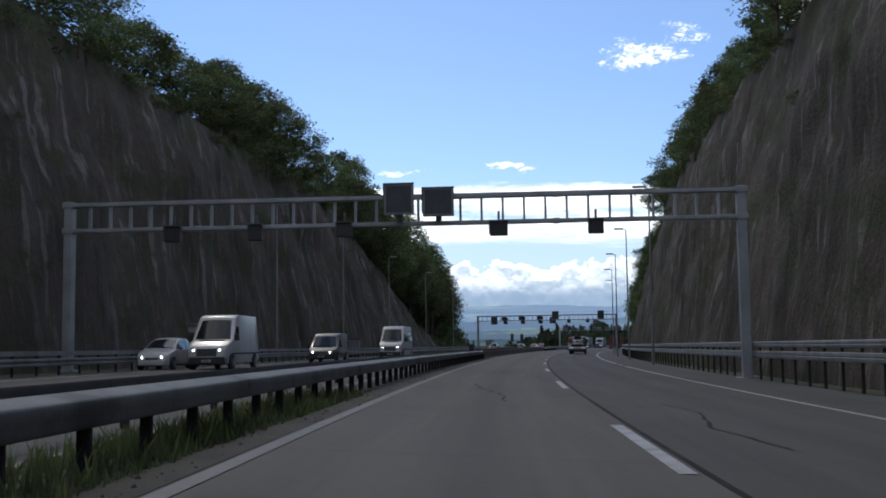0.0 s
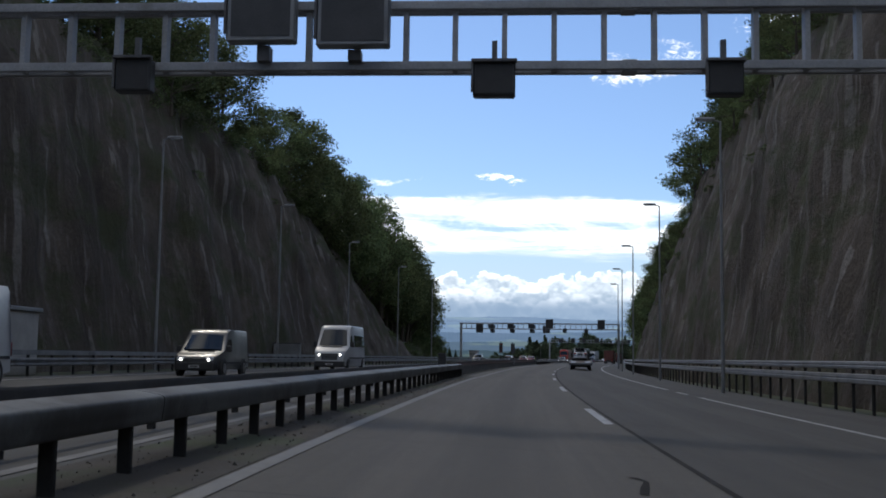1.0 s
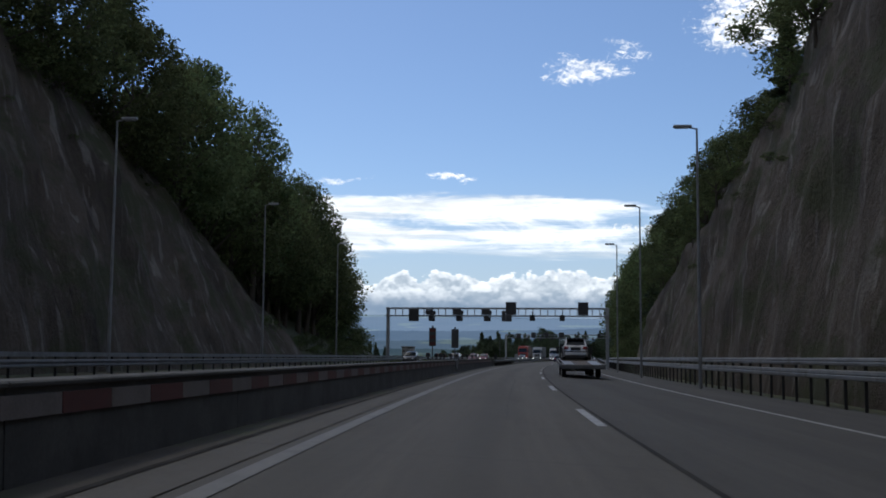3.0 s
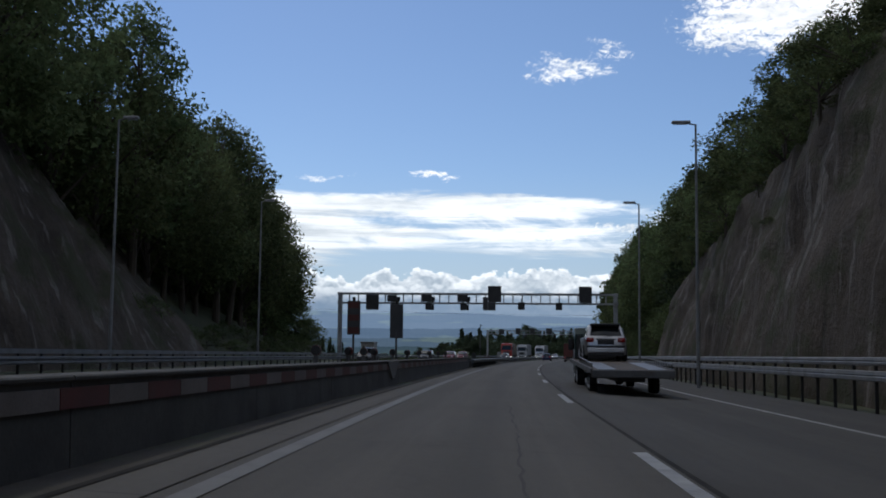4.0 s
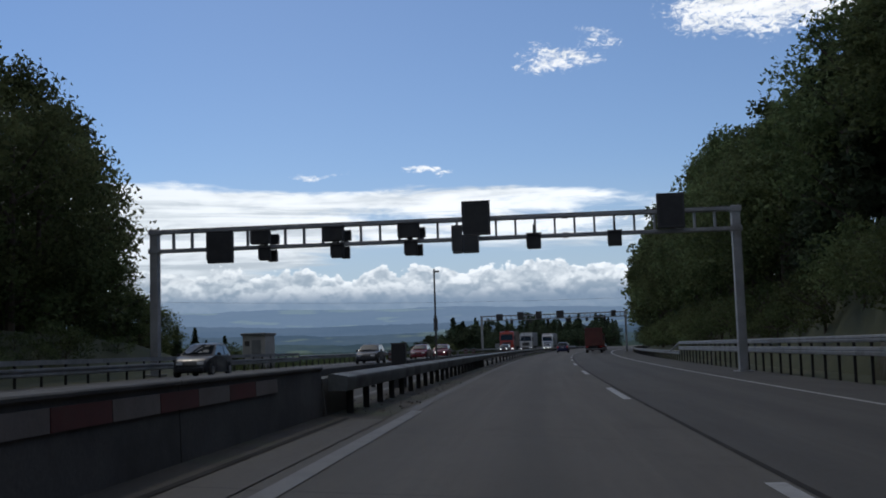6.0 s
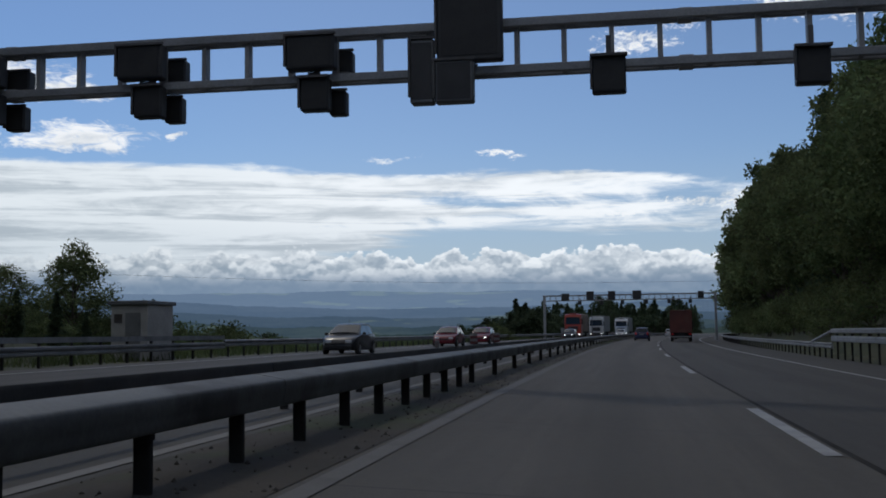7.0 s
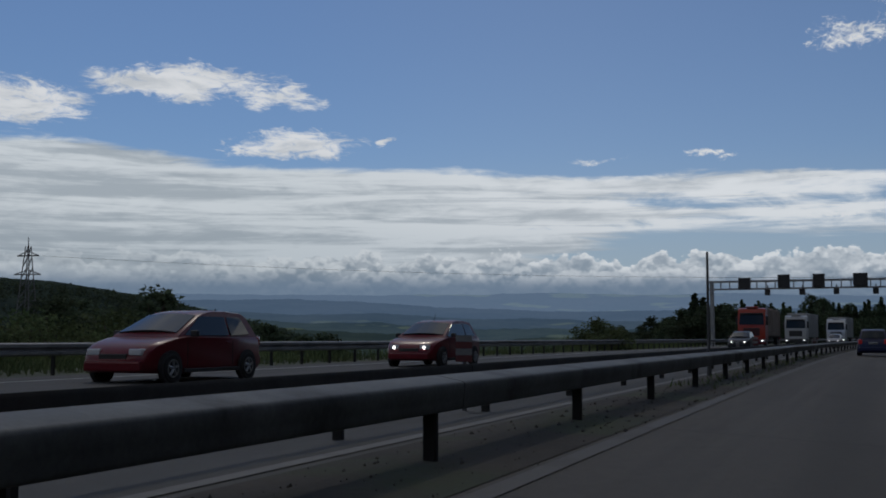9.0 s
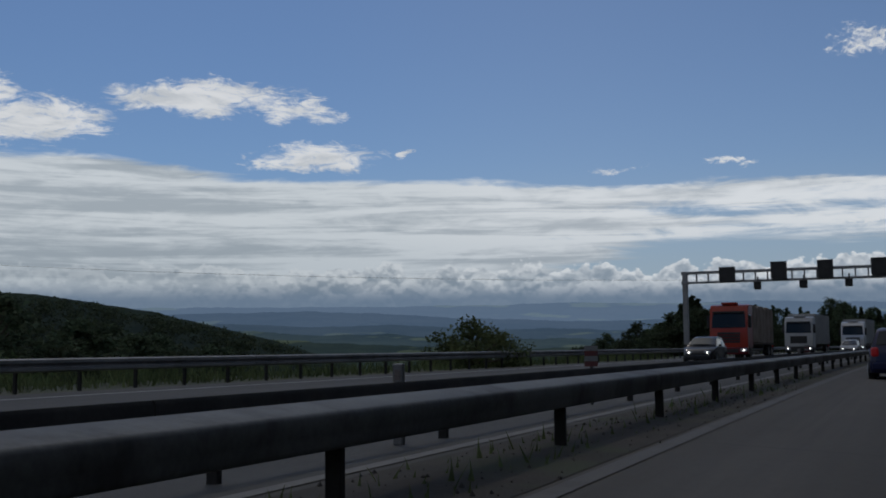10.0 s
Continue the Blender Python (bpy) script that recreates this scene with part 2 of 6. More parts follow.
def road_material(name, c1, c2, tracks, seams=0.0):
    """Road surface laid out in metres along and across: long patches, polished wheel tracks, a dark oil strip, fine grit."""
    m = bpy.data.materials.new(name)
    m.use_nodes = True
    g = Graph(m.node_tree)
    b = m.node_tree.nodes["Principled BSDF"]
    sep_uv = g.node("ShaderNodeSeparateXYZ")
    uv = g.node("ShaderNodeUVMap").outputs[0]
    g.put(sep_uv.inputs[0], uv)
    across, along = sep_uv.outputs[0], sep_uv.outputs[1]
    pos = g.node("ShaderNodeNewGeometry").outputs["Position"]
    long_patch = g.noise(g.vec(g.math("MULTIPLY", across, 0.9), g.math("MULTIPLY", along, 0.05)), 1.0, 5.0, 0.6)
    blotch = g.noise(g.vec(g.math("MULTIPLY", across, 0.5), g.math("MULTIPLY", along, 0.25), 4.0), 1.0, 6.0, 0.65)
    streaks = g.noise(g.vec(g.math("MULTIPLY", across, 6.0), g.math("MULTIPLY", along, 0.12), 8.0), 1.0, 4.0, 0.6)
    grit = g.noise(pos, 55.0, 3.0, 0.7)
    stone = g.noise(pos, 9.0, 4.0, 0.65)
    c = g.mix(g.ramp(long_patch, 0.3, 0.7), (*c1, 1), (*c2, 1))
    c = g.mix(g.ramp(blotch, 0.56, 0.72, 0.0, 0.45), c, tuple(0.72 * v for v in c1) + (1,))
    for d0, half, gain in tracks:
        near = g.ramp(g.math("ABSOLUTE", g.math("SUBTRACT", g.math("ADD", across, g.math("MULTIPLY", g.math("SUBTRACT", long_patch, 0.5), 0.5)), d0)), half, half * 0.2)
        c = g.mix(g.math("MULTIPLY", near, g.ramp(streaks, 0.25, 0.7, 0.35, 0.9)), c, tuple(gain * (u + v) / 2 for u, v in zip(c1, c2)) + (1,))
    c = g.mix(0.6, c, g.mix(1.0, c, g.mix(streaks, (0.72, 0.72, 0.72, 1), (1.28, 1.28, 1.28, 1)), "MULTIPLY"))
    c = g.mix(0.55, c, g.mix(1.0, c, g.mix(g.math("ADD", g.math("MULTIPLY", grit, 0.6), g.math("MULTIPLY", stone, 0.4)), (0.3, 0.3, 0.3, 1), (1.7, 1.7, 1.7, 1)), "MULTIPLY"))
    if seams:
        gap = g.math("ABSOLUTE", g.math("SUBTRACT", g.math("FRACT", g.math("DIVIDE", g.math("ADD", along, 300.0), seams)), 0.5))
        c = g.mix(g.ramp(gap, 0.5 - 0.035 / seams, 0.5 - 0.01 / seams, 0.0, 0.5), c, (0.03, 0.03, 0.03, 1))
    g.put(b.inputs["Base Color"], c)
    g.put(b.inputs["Roughness"], g.math("ADD", 0.78, g.math("MULTIPLY", blotch, 0.15), clamp=True))
    b.inputs["Specular IOR Level"].default_value = 0.35
    bn = g.node("ShaderNodeBump")
    bn.inputs["Strength"].default_value = 0.3
    bn.inputs["Distance"].default_value = 0.015
    g.put(bn.inputs["Height"], g.math("ADD", grit, stone))
    g.put(b.inputs["Normal"], bn.outputs[0])
    return m


CONCRETE_ROAD = road_material("concrete_road", (0.073, 0.067, 0.058), (0.094, 0.086, 0.075), ((-1.0, 0.45, 1.14), (0.62, 0.45, 1.14), (-0.2, 0.35, 0.80)), 5.0)
ASPHALT = road_material("asphalt", (0.049, 0.046, 0.042), (0.066, 0.062, 0.056), ((3.1, 0.5, 1.18), (4.9, 0.5, 1.18), (4.0, 0.4, 0.82)))
OLD_ASPHALT = road_material("oncoming_asphalt", (0.060, 0.058, 0.054), (0.080, 0.077, 0.071), ((-5.8, 0.5, 1.15), (-7.6, 0.5, 1.15), (-11.2, 0.5, 1.15), (-13.0, 0.5, 1.15), (-6.7, 0.4, 0.85), (-12.1, 0.4, 0.85)))
SEAL = material("joint_seal", (0.024, 0.023, 0.022), (0.044, 0.042, 0.040), 0.8, 0.92, 0, 0.2, 20.0, (1, 1, 1), True, spec=0.08)
MARKING = material("road_marking", (0.21, 0.208, 0.20), (0.31, 0.307, 0.295), 2.0, 0.6, 0, 0.2, 60.0, (1, 1, 1), True, (0.14, 0.14, 0.135), 0.60, 1.8)
FADED_LINE = material("faded_edge_paint", (0.074, 0.070, 0.062), (0.112, 0.106, 0.095), 0.9, 0.75, 0, 0.2, 40.0, (1, 1, 1), True, (0.062, 0.058, 0.051), 0.52, 0.9)
WORN_LINE = material("worn_edge_paint", (0.100, 0.097, 0.089), (0.160, 0.156, 0.145), 1.2, 0.7, 0, 0.2, 50.0, (1, 1, 1), True, (0.085, 0.083, 0.078), 0.56, 1.2)
SOIL = material("verge_soil", (0.028, 0.024, 0.019), (0.056, 0.048, 0.038), 0.8, 0.95, 0, 0.6, 25.0, (1, 1, 1), True, (0.04, 0.055, 0.022), 0.56, 0.35)
GROUND = material("grassland", (0.034, 0.042, 0.018), (0.064, 0.070, 0.032), 0.15, 0.95, 0, 0.6, 8.0, (1, 1, 1), True, (0.085, 0.070, 0.045), 0.60, 0.05)
STONE = material("loose_stone", (0.036, 0.033, 0.029), (0.085, 0.079, 0.070), 0.8, 0.9, 0, 0.2, 20.0, island=0.12)
STEEL = material("galvanised_steel", (0.16, 0.165, 0.17), (0.24, 0.245, 0.25), 1.2, 0.6, 0.25, 0.06, 30.0, dirt=(0.10, 0.09, 0.085), dirt_at=0.62, dirt_scale=0.8)
DARK_STEEL = material("weathered_steel", (0.075, 0.075, 0.078), (0.12, 0.12, 0.122), 1.5, 0.6, 0.3, 0.1, 30.0, dirt=(0.06, 0.045, 0.035), dirt_at=0.6, dirt_scale=1.0)
GANTRY = material("gantry_steel", (0.22, 0.225, 0.235), (0.30, 0.305, 0.315), 0.8, 0.55, 0.3, 0.05, 20.0, dirt=(0.16, 0.15, 0.14), dirt_at=0.64, dirt_scale=0.6)
SIGN_BOX = material("sign_housing", (0.035, 0.037, 0.04), (0.055, 0.056, 0.06), 1.5, 0.6, 0.1, 0.05, 30.0)
SIGN_GREY = material("sign_back", (0.16, 0.165, 0.17), (0.22, 0.225, 0.23), 1.0, 0.5, 0.4, 0.05, 30.0, dirt=(0.09, 0.09, 0.09))
CONCRETE = material("barrier_concrete", (0.070, 0.069, 0.066), (0.105, 0.103, 0.098), 1.2, 0.9, 0, 0.3, 25.0, dirt=(0.055, 0.053, 0.05), dirt_at=0.55, dirt_scale=0.7)
RED = material("red_panel", (0.085, 0.018, 0.019), (0.125, 0.026, 0.026), 2.0, 0.5, 0, 0.05, 40.0, dirt=(0.10, 0.05, 0.045), dirt_at=0.62)
WHITE = material("white_panel", (0.15, 0.128, 0.122), (0.21, 0.182, 0.175), 2.0, 0.5, 0, 0.05, 40.0, dirt=(0.16, 0.145, 0.14), dirt_at=0.62)
RAIL = material("median_rail_steel", (0.086, 0.092, 0.092), (0.140, 0.147, 0.145), 0.8, 0.65, 0.1, 0.1, 25.0, dirt=(0.035, 0.033, 0.031), dirt_at=0.55, dirt_scale=0.7, spec=0.3)
DULL_STEEL = material("grimy_steel", (0.022, 0.022, 0.022), (0.042, 0.041, 0.040), 1.5, 0.75, 0.0, 0.1, 30.0, dirt=(0.03, 0.024, 0.02), dirt_at=0.6, spec=0.2)
BARK = material("bark", (0.045, 0.036, 0.028), (0.085, 0.07, 0.055), 3.0, 0.95, 0, 0.7, 20.0, (1, 1, 0.25))
LEAF = material("foliage", (0.050, 0.070, 0.030), (0.145, 0.180, 0.082), 0.42, 0.85, 0, 0.0, 6.0, island=0.22, vary=0.30, spec=0.1)
NEEDLE = material("needles", (0.038, 0.056, 0.034), (0.078, 0.100, 0.056), 0.5, 0.85, 0, 0.0, 6.0, island=0.35, vary=0.3, spec=0.1)


def let_light_through(m, share):
    """Thin leaves: part of the light goes through them."""
    g = Graph(m.node_tree)
    b = m.node_tree.nodes["Principled BSDF"]
    t, mix = g.node("ShaderNodeBsdfTranslucent"), g.node("ShaderNodeMixShader")
    g.put(t.inputs["Color"], b.inputs["Base Color"].links[0].from_socket)
    mix.inputs[0].default_value = share
    g.put(mix.inputs[1], b.outputs[0])
    g.put(mix.inputs[2], t.outputs[0])
    g.put(m.node_tree.nodes["Material Output"].inputs["Surface"], mix.outputs[0])


let_light_through(LEAF, 0.40)
let_light_through(NEEDLE, 0.30)
RUBBER = material("rubber", (0.012, 0.012, 0.012), (0.02, 0.02, 0.02), 4.0, 0.85, 0, 0.1, 40.0)
RIM = material("rim", (0.32, 0.33, 0.34), (0.42, 0.43, 0.44), 4.0, 0.35, 0.8, 0.0, 40.0)
TRIM = material("black_plastic", (0.016, 0.016, 0.017), (0.028, 0.028, 0.029), 3.0, 0.6, 0, 0.05, 40.0)
GLASS = glass("car_glass")
LAMP_RED = material("red_lens", (0.20, 0.008, 0.012), (0.27, 0.012, 0.015), 5.0, 0.2, 0, 0.0, 50.0, coat=0.5)
BRAKE = glow("lit_red_lens", (0.35, 0.012, 0.016), 0.12)
BEAM = glow("lit_headlamp", (1.0, 0.97, 0.9), 5.0)
LENS = glass("lamp_lens", (0.55, 0.57, 0.6), 0.12)
PLATE = material("plate_white", (0.34, 0.34, 0.33), (0.42, 0.42, 0.41), 6.0, 0.5, 0, 0.0, 50.0)
BLUE_PAINT = paint("blue_paint", (0.008, 0.012, 0.055))
SILVER = paint("silver_paint", (0.46, 0.46, 0.475), 0.75)
WHITE_PAINT = paint("white_paint", (0.42, 0.425, 0.43))
DARK_PAINT = paint("dark_paint", (0.022, 0.024, 0.028))
GREEN_PAINT = paint("dark_green_paint", (0.012, 0.035, 0.028))
RED_PAINT = paint("red_paint", (0.13, 0.008, 0.016))
ORANGE_PAINT = paint("orange_paint", (0.32, 0.030, 0.014))
TARP_RED = material("rust_red_tarpaulin", (0.080, 0.024, 0.020), (0.115, 0.034, 0.028), 0.8, 0.75, 0, 0.3, 12.0, dirt=(0.10, 0.045, 0.035))
TARP_GREY = material("grey_tarpaulin", (0.26, 0.265, 0.26), (0.34, 0.34, 0.33), 0.8, 0.7, 0, 0.3, 12.0, dirt=(0.22, 0.21, 0.2))
LOAD = material("wrapped_load", (0.20, 0.15, 0.115), (0.32, 0.26, 0.21), 1.2, 0.8, 0, 0.3, 12.0)
DECK = material("deck_boards", (0.055, 0.042, 0.033), (0.09, 0.07, 0.055), 2.0, 0.8, 0.1, 0.3, 20.0)
ALU = material("worn_aluminium", (0.13, 0.128, 0.125), (0.22, 0.215, 0.21), 2.0, 0.45, 0.7, 0.1, 30.0, dirt=(0.22, 0.2, 0.18), dirt_at=0.58)
PLASTER = material("pale_plaster", (0.30, 0.30, 0.28), (0.38, 0.37, 0.35), 1.0, 0.9, 0, 0.2, 20.0)


def rock_material():
    """Sprayed and netted cut rock: dark grey-brown with pale seep streaks down the face and moss."""
    m = bpy.data.materials.new("cut_rock")
    m.use_nodes = True
    g = Graph(m.node_tree)
    b = m.node_tree.nodes["Principled BSDF"]
    pos = g.node("ShaderNodeNewGeometry").outputs["Position"]

    def scaled(x, y, z):
        return g.times(pos, (x, y, z))
    big = g.noise(scaled(0.12, 0.12, 0.10), 1.0, 6.0, 0.6)
    run = g.noise(scaled(0.9, 0.9, 0.05), 1.0, 5.0, 0.6, dist=0.4)
    thin = g.noise(scaled(1.1, 1.1, 0.035), 1.0, 3.0, 0.5, dist=0.12)
    hair = g.noise(scaled(2.8, 2.8, 0.05), 1.0, 3.0, 0.5, dist=0.1)
    fleck = g.noise(pos, 3.5, 5.0, 0.7)
    c = g.mix(g.ramp(big, 0.3, 0.7), (0.056, 0.046, 0.037, 1), (0.118, 0.098, 0.079, 1))
    c = g.mix(g.ramp(run, 0.52, 0.74, 0, 0.6), c, (0.19, 0.172, 0.152, 1))
    c = g.mix(g.ramp(thin, 0.59, 0.66, 0, 0.42), c, (0.30, 0.28, 0.255, 1))
    c = g.mix(g.ramp(hair, 0.62, 0.70, 0, 0.22), c, (0.26, 0.24, 0.215, 1))
    c = g.mix(g.ramp(run, 0.46, 0.3, 0, 0.6), c, (0.045, 0.038, 0.033, 1))
    c = g.mix(g.ramp(fleck, 0.3, 0.7, 0.0, 0.35), c, g.mix(1.0, c, (0.45, 0.45, 0.45, 1), "MULTIPLY"))
    c = g.mix(g.ramp(g.noise(scaled(0.16, 0.16, 0.3), 1.0, 6.0, 0.7), 0.47, 0.62, 0, 0.75), c, (0.046, 0.054, 0.024, 1))
    g.put(b.inputs["Base Color"], c)
    b.inputs["Roughness"].default_value = 0.95
    b.inputs["Specular IOR Level"].default_value = 0.2
    bn = g.node("ShaderNodeBump")
    bn.inputs["Strength"].default_value = 0.6
    bn.inputs["Distance"].default_value = 0.25
    g.put(bn.inputs["Height"], g.math("ADD", fleck, g.math("MULTIPLY", run, 1.5)))
    g.put(b.inputs["Normal"], bn.outputs[0])
    return m


ROCK = rock_material()

# ---- building helpers ----


def part(name, bm, mat, parent=None, label="", smooth=False, crease=38):
    """Links a bmesh as one mesh object, under a thing or a part."""
    me = bpy.data.meshes.new(name)
    bm.normal_update()
    bm.to_mesh(me)
    bm.free()
    return mesh_part(name, me, mat, parent, label, smooth, crease)


def mesh_part(name, me, mat, parent=None, label="", smooth=False, crease=38):
    if mat and not me.materials:
        me.materials.append(mat)
    if smooth:
        me.polygons.foreach_set("use_smooth", [True] * len(me.polygons))
        me.set_sharp_from_angle(angle=radians(crease))
    ob = new(name, me)
    if parent:
        ob.parent = parent
    if label:
        ob["label"] = label
    return ob


def empty(name, m, label, category, group="", kind=""):
    ob = new(name)
    ob.matrix_world = m
    return tagged(ob, label, category, group, kind)


def block(bm, x0, x1, y0, y1, z0, z1, bevel=0.0, seg=1):
    r = bmesh.ops.create_cube(bm, size=1.0)
    vs = r["verts"]
    bmesh.ops.scale(bm, vec=(x1 - x0, y1 - y0, z1 - z0), verts=vs)
    bmesh.ops.translate(bm, vec=((x0 + x1) / 2, (y0 + y1) / 2, (z0 + z1) / 2), verts=vs)
    if bevel:
        es = list({e for v in vs for e in v.link_edges})
        bmesh.ops.bevel(bm, geom=es, offset=bevel, segments=seg, affect="EDGES", profile=0.6)
    return bm


def slab(x0, x1, y0, y1, z0, z1, bevel=0.0, seg=1):
    return block(bmesh.new(), x0, x1, y0, y1, z0, z1, bevel, seg)


def rod(bm, a, b, r0, r1=None, n=8):
    """A round bar from a to b."""
    a, b = Vector(a), Vector(b)
    r1 = r0 if r1 is None else r1
    q = (b - a).to_track_quat("Z", "Y")
    rings = []
    for p, r in ((a, r0), (b, r1)):
        rings.append([bm.verts.new(p + q @ Vector((r * math.cos(2 * math.pi * i / n), r * math.sin(2 * math.pi * i / n), 0))) for i in range(n)])
    for i in range(n):
        bm.faces.new((rings[0][i], rings[0][(i + 1) % n], rings[1][(i + 1) % n], rings[1][i]))
    bm.faces.new(rings[0][::-1])
    bm.faces.new(rings[1])
    return bm


def sweep(profile, s0, s1, step=3.0, closed=True):
    """A profile of (d, z) carried along the road."""
    bm = bmesh.new()
    n = max(1, int(round((s1 - s0) / step)))
    last = None
    for i in range(n + 1):
        s = s0 + (s1 - s0) * i / n
        ring = [bm.verts.new(place(s, d, z)) for d, z in profile]
        if last:
            k = len(ring)
            for j in range(k if closed else k - 1):
                bm.faces.new((last[j], last[(j + 1) % k], ring[(j + 1) % k], ring[j]))
        else:
            first = ring
        last = ring
    if closed:
        bm.faces.new(first)
        bm.faces.new(last[::-1])
    bmesh.ops.recalc_face_normals(bm, faces=bm.faces)
    return bm


def sheet(name, cols, mat, s0, s1, step, label="", lift=0.0):
    """An open strip along the road over the given d columns, on the road's cross fall."""
    bm = sweep([(d, road_z(d) + lift) for d in cols], s0, s1, step, False)
    for f in bm.faces:
        if f.normal.z < 0:
            f.normal_flip()
    ob = part(name, bm, mat)
    rows = max(1, int(round((s1 - s0) / step)))
    uv = ob.data.uv_layers.new(name="UVMap")
    flat = []
    for loop in ob.data.loops:
        i, j = divmod(loop.vertex_index, len(cols))
        flat += [cols[j], s0 + (s1 - s0) * i / rows]
    uv.data.foreach_set("uv", flat)
    return tagged(ob, label, name.replace("_", " "), kind="structure")


def arrays(name, verts, faces):
    me = bpy.data.meshes.new(name)
    me.from_pydata(verts, [], faces)
    me.update()
    return me


# ---- land ----
R_TOP = ([-120, 60, 100, 138, 150, 172, 190, 205, 215, 260, 330, 480, 560, 700, 900], [19, 19.5, 20.5, 20.0, 15.8, 13.2, 11.2, 9.7, 8.8, 7, 7, 7, 3, 1, 0])
R_RUN = ([-120, 150, 190, 215, 250, 900], [0.21, 0.22, 0.30, 0.38, 1.1, 1.5])
L_TOP = ([-120, 40, 90, 126, 157, 171, 190, 215, 240, 262, 300, 900], [18, 18.5, 18.4, 18.0, 16.2, 13.2, 8.6, 4.2, 1.0, -0.8, -2.5, -4])
L_RUN = ([-120, 120, 165, 200, 240, 300, 900], [0.21, 0.22, 0.5, 1.2, 2.0, 4.0, 4.0])
R_FOOT, L_FOOT = 11.7, -20.3


def right_top(s):
    return float(np.interp(s, *R_TOP))


def left_top(s):
    return float(np.interp(s, *L_TOP))


def land_row(s):
    """(d, z) across the valley at s."""
    rt, lt = right_top(s), left_top(s)
    rr, lr = rt * float(np.interp(s, *R_RUN)), max(3.0, abs(lt) * float(np.interp(s, *L_RUN)))
    away = float(np.interp(s, [200, 300, 420, 600], [0.10, -0.10, -0.12, -0.05]))
    row = []
    for d in (1500, 600, 250, 120, 60, 30, 12, 5):
        row.append((L_FOOT - 1.2 - lr - d, max(-45.0, lt + away * d)))
    for k in (1.0, 0.75, 0.5, 0.25, 0.0):
        row.append((L_FOOT - 1.2 - lr * k, 0.12 + (lt - 0.12) * k))
    for d in (-19.0, -17.6, -11, -5.0, -4.6, -3.0, -2.2, 3.0, 8.0, 10.6):
        row.append((d, road_z(d) - 0.03))
    for k in (0.0, 0.25, 0.5, 0.75, 1.0):
        row.append((R_FOOT + 1.2 + rr * k, -0.56 + (rt + 0.56) * k))
    for d in (4, 10, 25, 60, 150, 400, 900):
        row.append((R_FOOT + 1.2 + rr + d, rt + 0.12 * min(d, 80)))
    return row


def build_land():
    verts, faces, n = [], [], 0
    stations = list(np.arange(-118, 520, 6.0)) + [560, 620, 700, 800, 898]
    for i, s in enumerate(stations):
        row = land_row(s)
        n = len(row)
        for j, (d, z) in enumerate(row):
            p = place(s, d, z)
            w = 0.0 if 9 < j < 26 else min(1.5, 0.05 * abs(d))
            p.z += w * noise.noise(Vector((p.x * 0.06, p.y * 0.06, 3.1)))
            verts.append(p)
        if i:
            for j in range(n - 1):
                a = (i - 1) * n + j
                faces.append((a, a + 1, a + n + 1, a + n))
    me = arrays("ground", verts, faces)
    ob = mesh_part("ground", me, GROUND, smooth=True)
    tagged(ob, "rough grassy land rising to both sides of the motorway", "ground", kind="structure")


def cliff(name, side, s0, s1, label):
    """A cut rock face with ledges, clefts and hollows."""
    ns, nz = int((s1 - s0) / 0.75), 30
    verts, faces = [], []
    for i in range(ns + 1):
        s = s0 + (s1 - s0) * i / ns
        top, run = (right_top(s), float(np.interp(s, *R_RUN))) if side > 0 else (left_top(s), float(np.interp(s, *L_RUN)))
        foot = R_FOOT if side > 0 else L_FOOT
        top = top + 0.7 * noise.noise(Vector((s * 0.08, side * 7.0, 0.3)))
        run *= top
        for j in range(nz + 1):
            k = j / nz
            z = road_z(foot) - 0.3 + (top + 0.3) * k
            out = run * (0.72 * k + 0.28 * k ** 2.2)
            v = Vector((s * 0.16, z * 0.10, side * 3.0))
            bulge = 1.2 * noise.noise(v) + 0.8 * noise.noise(Vector((s * 0.42, z * 0.22, 5.0 + side))) + 0.32 * noise.noise(Vector((s * 1.3, z * 0.9, 9.0)))
            verts.append(place(s, foot + side * (out + bulge * min(1.0, 0.3 + k) * (1.0 - 0.65 * k ** 4)), z))
    n = nz + 1
    for i in range(ns):
        for j in range(nz):
            a = i * n + j
            faces.append((a, a + 1, a + n + 1, a + n))
    ob = mesh_part(name, arrays(name, verts, faces), ROCK, smooth=True)
    return tagged(ob, label, "rock face", kind="structure")


build_land()
cliff("rock_wall_right", 1, -60, 214, "tall dark cut rock face with pale seep streaks")
cliff("rock_wall_left", -1, -60, 186, "tall dark cut rock face with moss and streaks")

# ---- carriageways ----
sheet("road", (-2.32, 0.0, 1.74), CONCRETE_ROAD, -60, 640, 3.0, "grey concrete fast lane with faint tracks", 0.004)
sheet("road_slow_lane", (1.78, 4.0, 7.0, 10.4), ASPHALT, -60, 640, 3.0, "worn grey asphalt slow lane and hard shoulder", 0.004)
sheet("road_joint", (1.73, 1.81), SEAL, -60, 640, 3.0, "dark bitumen joint between the lanes", 0.008)
sheet("road_opposite", (-17.4, -12.0, -6.0, -4.6, -3.50), OLD_ASPHALT, -60, 640, 3.0, "worn grey asphalt of the oncoming carriageway", 0.004)
sheet("verge", (-3.48, -3.0, -2.18), SOIL, -60, 640, 2.0, "brown gravelly median with sparse weeds", 0.010)
sheet("gutter", (-2.61, -2.40, -2.16), CONCRETE_ROAD, 79, 187, 3.0, "worn grey concrete gutter along the barrier", 0.014)
sheet("gutter_joint", (-2.69, -2.62), SEAL, 79, 187, 3.0, "dark joint along the gutter", 0.018)
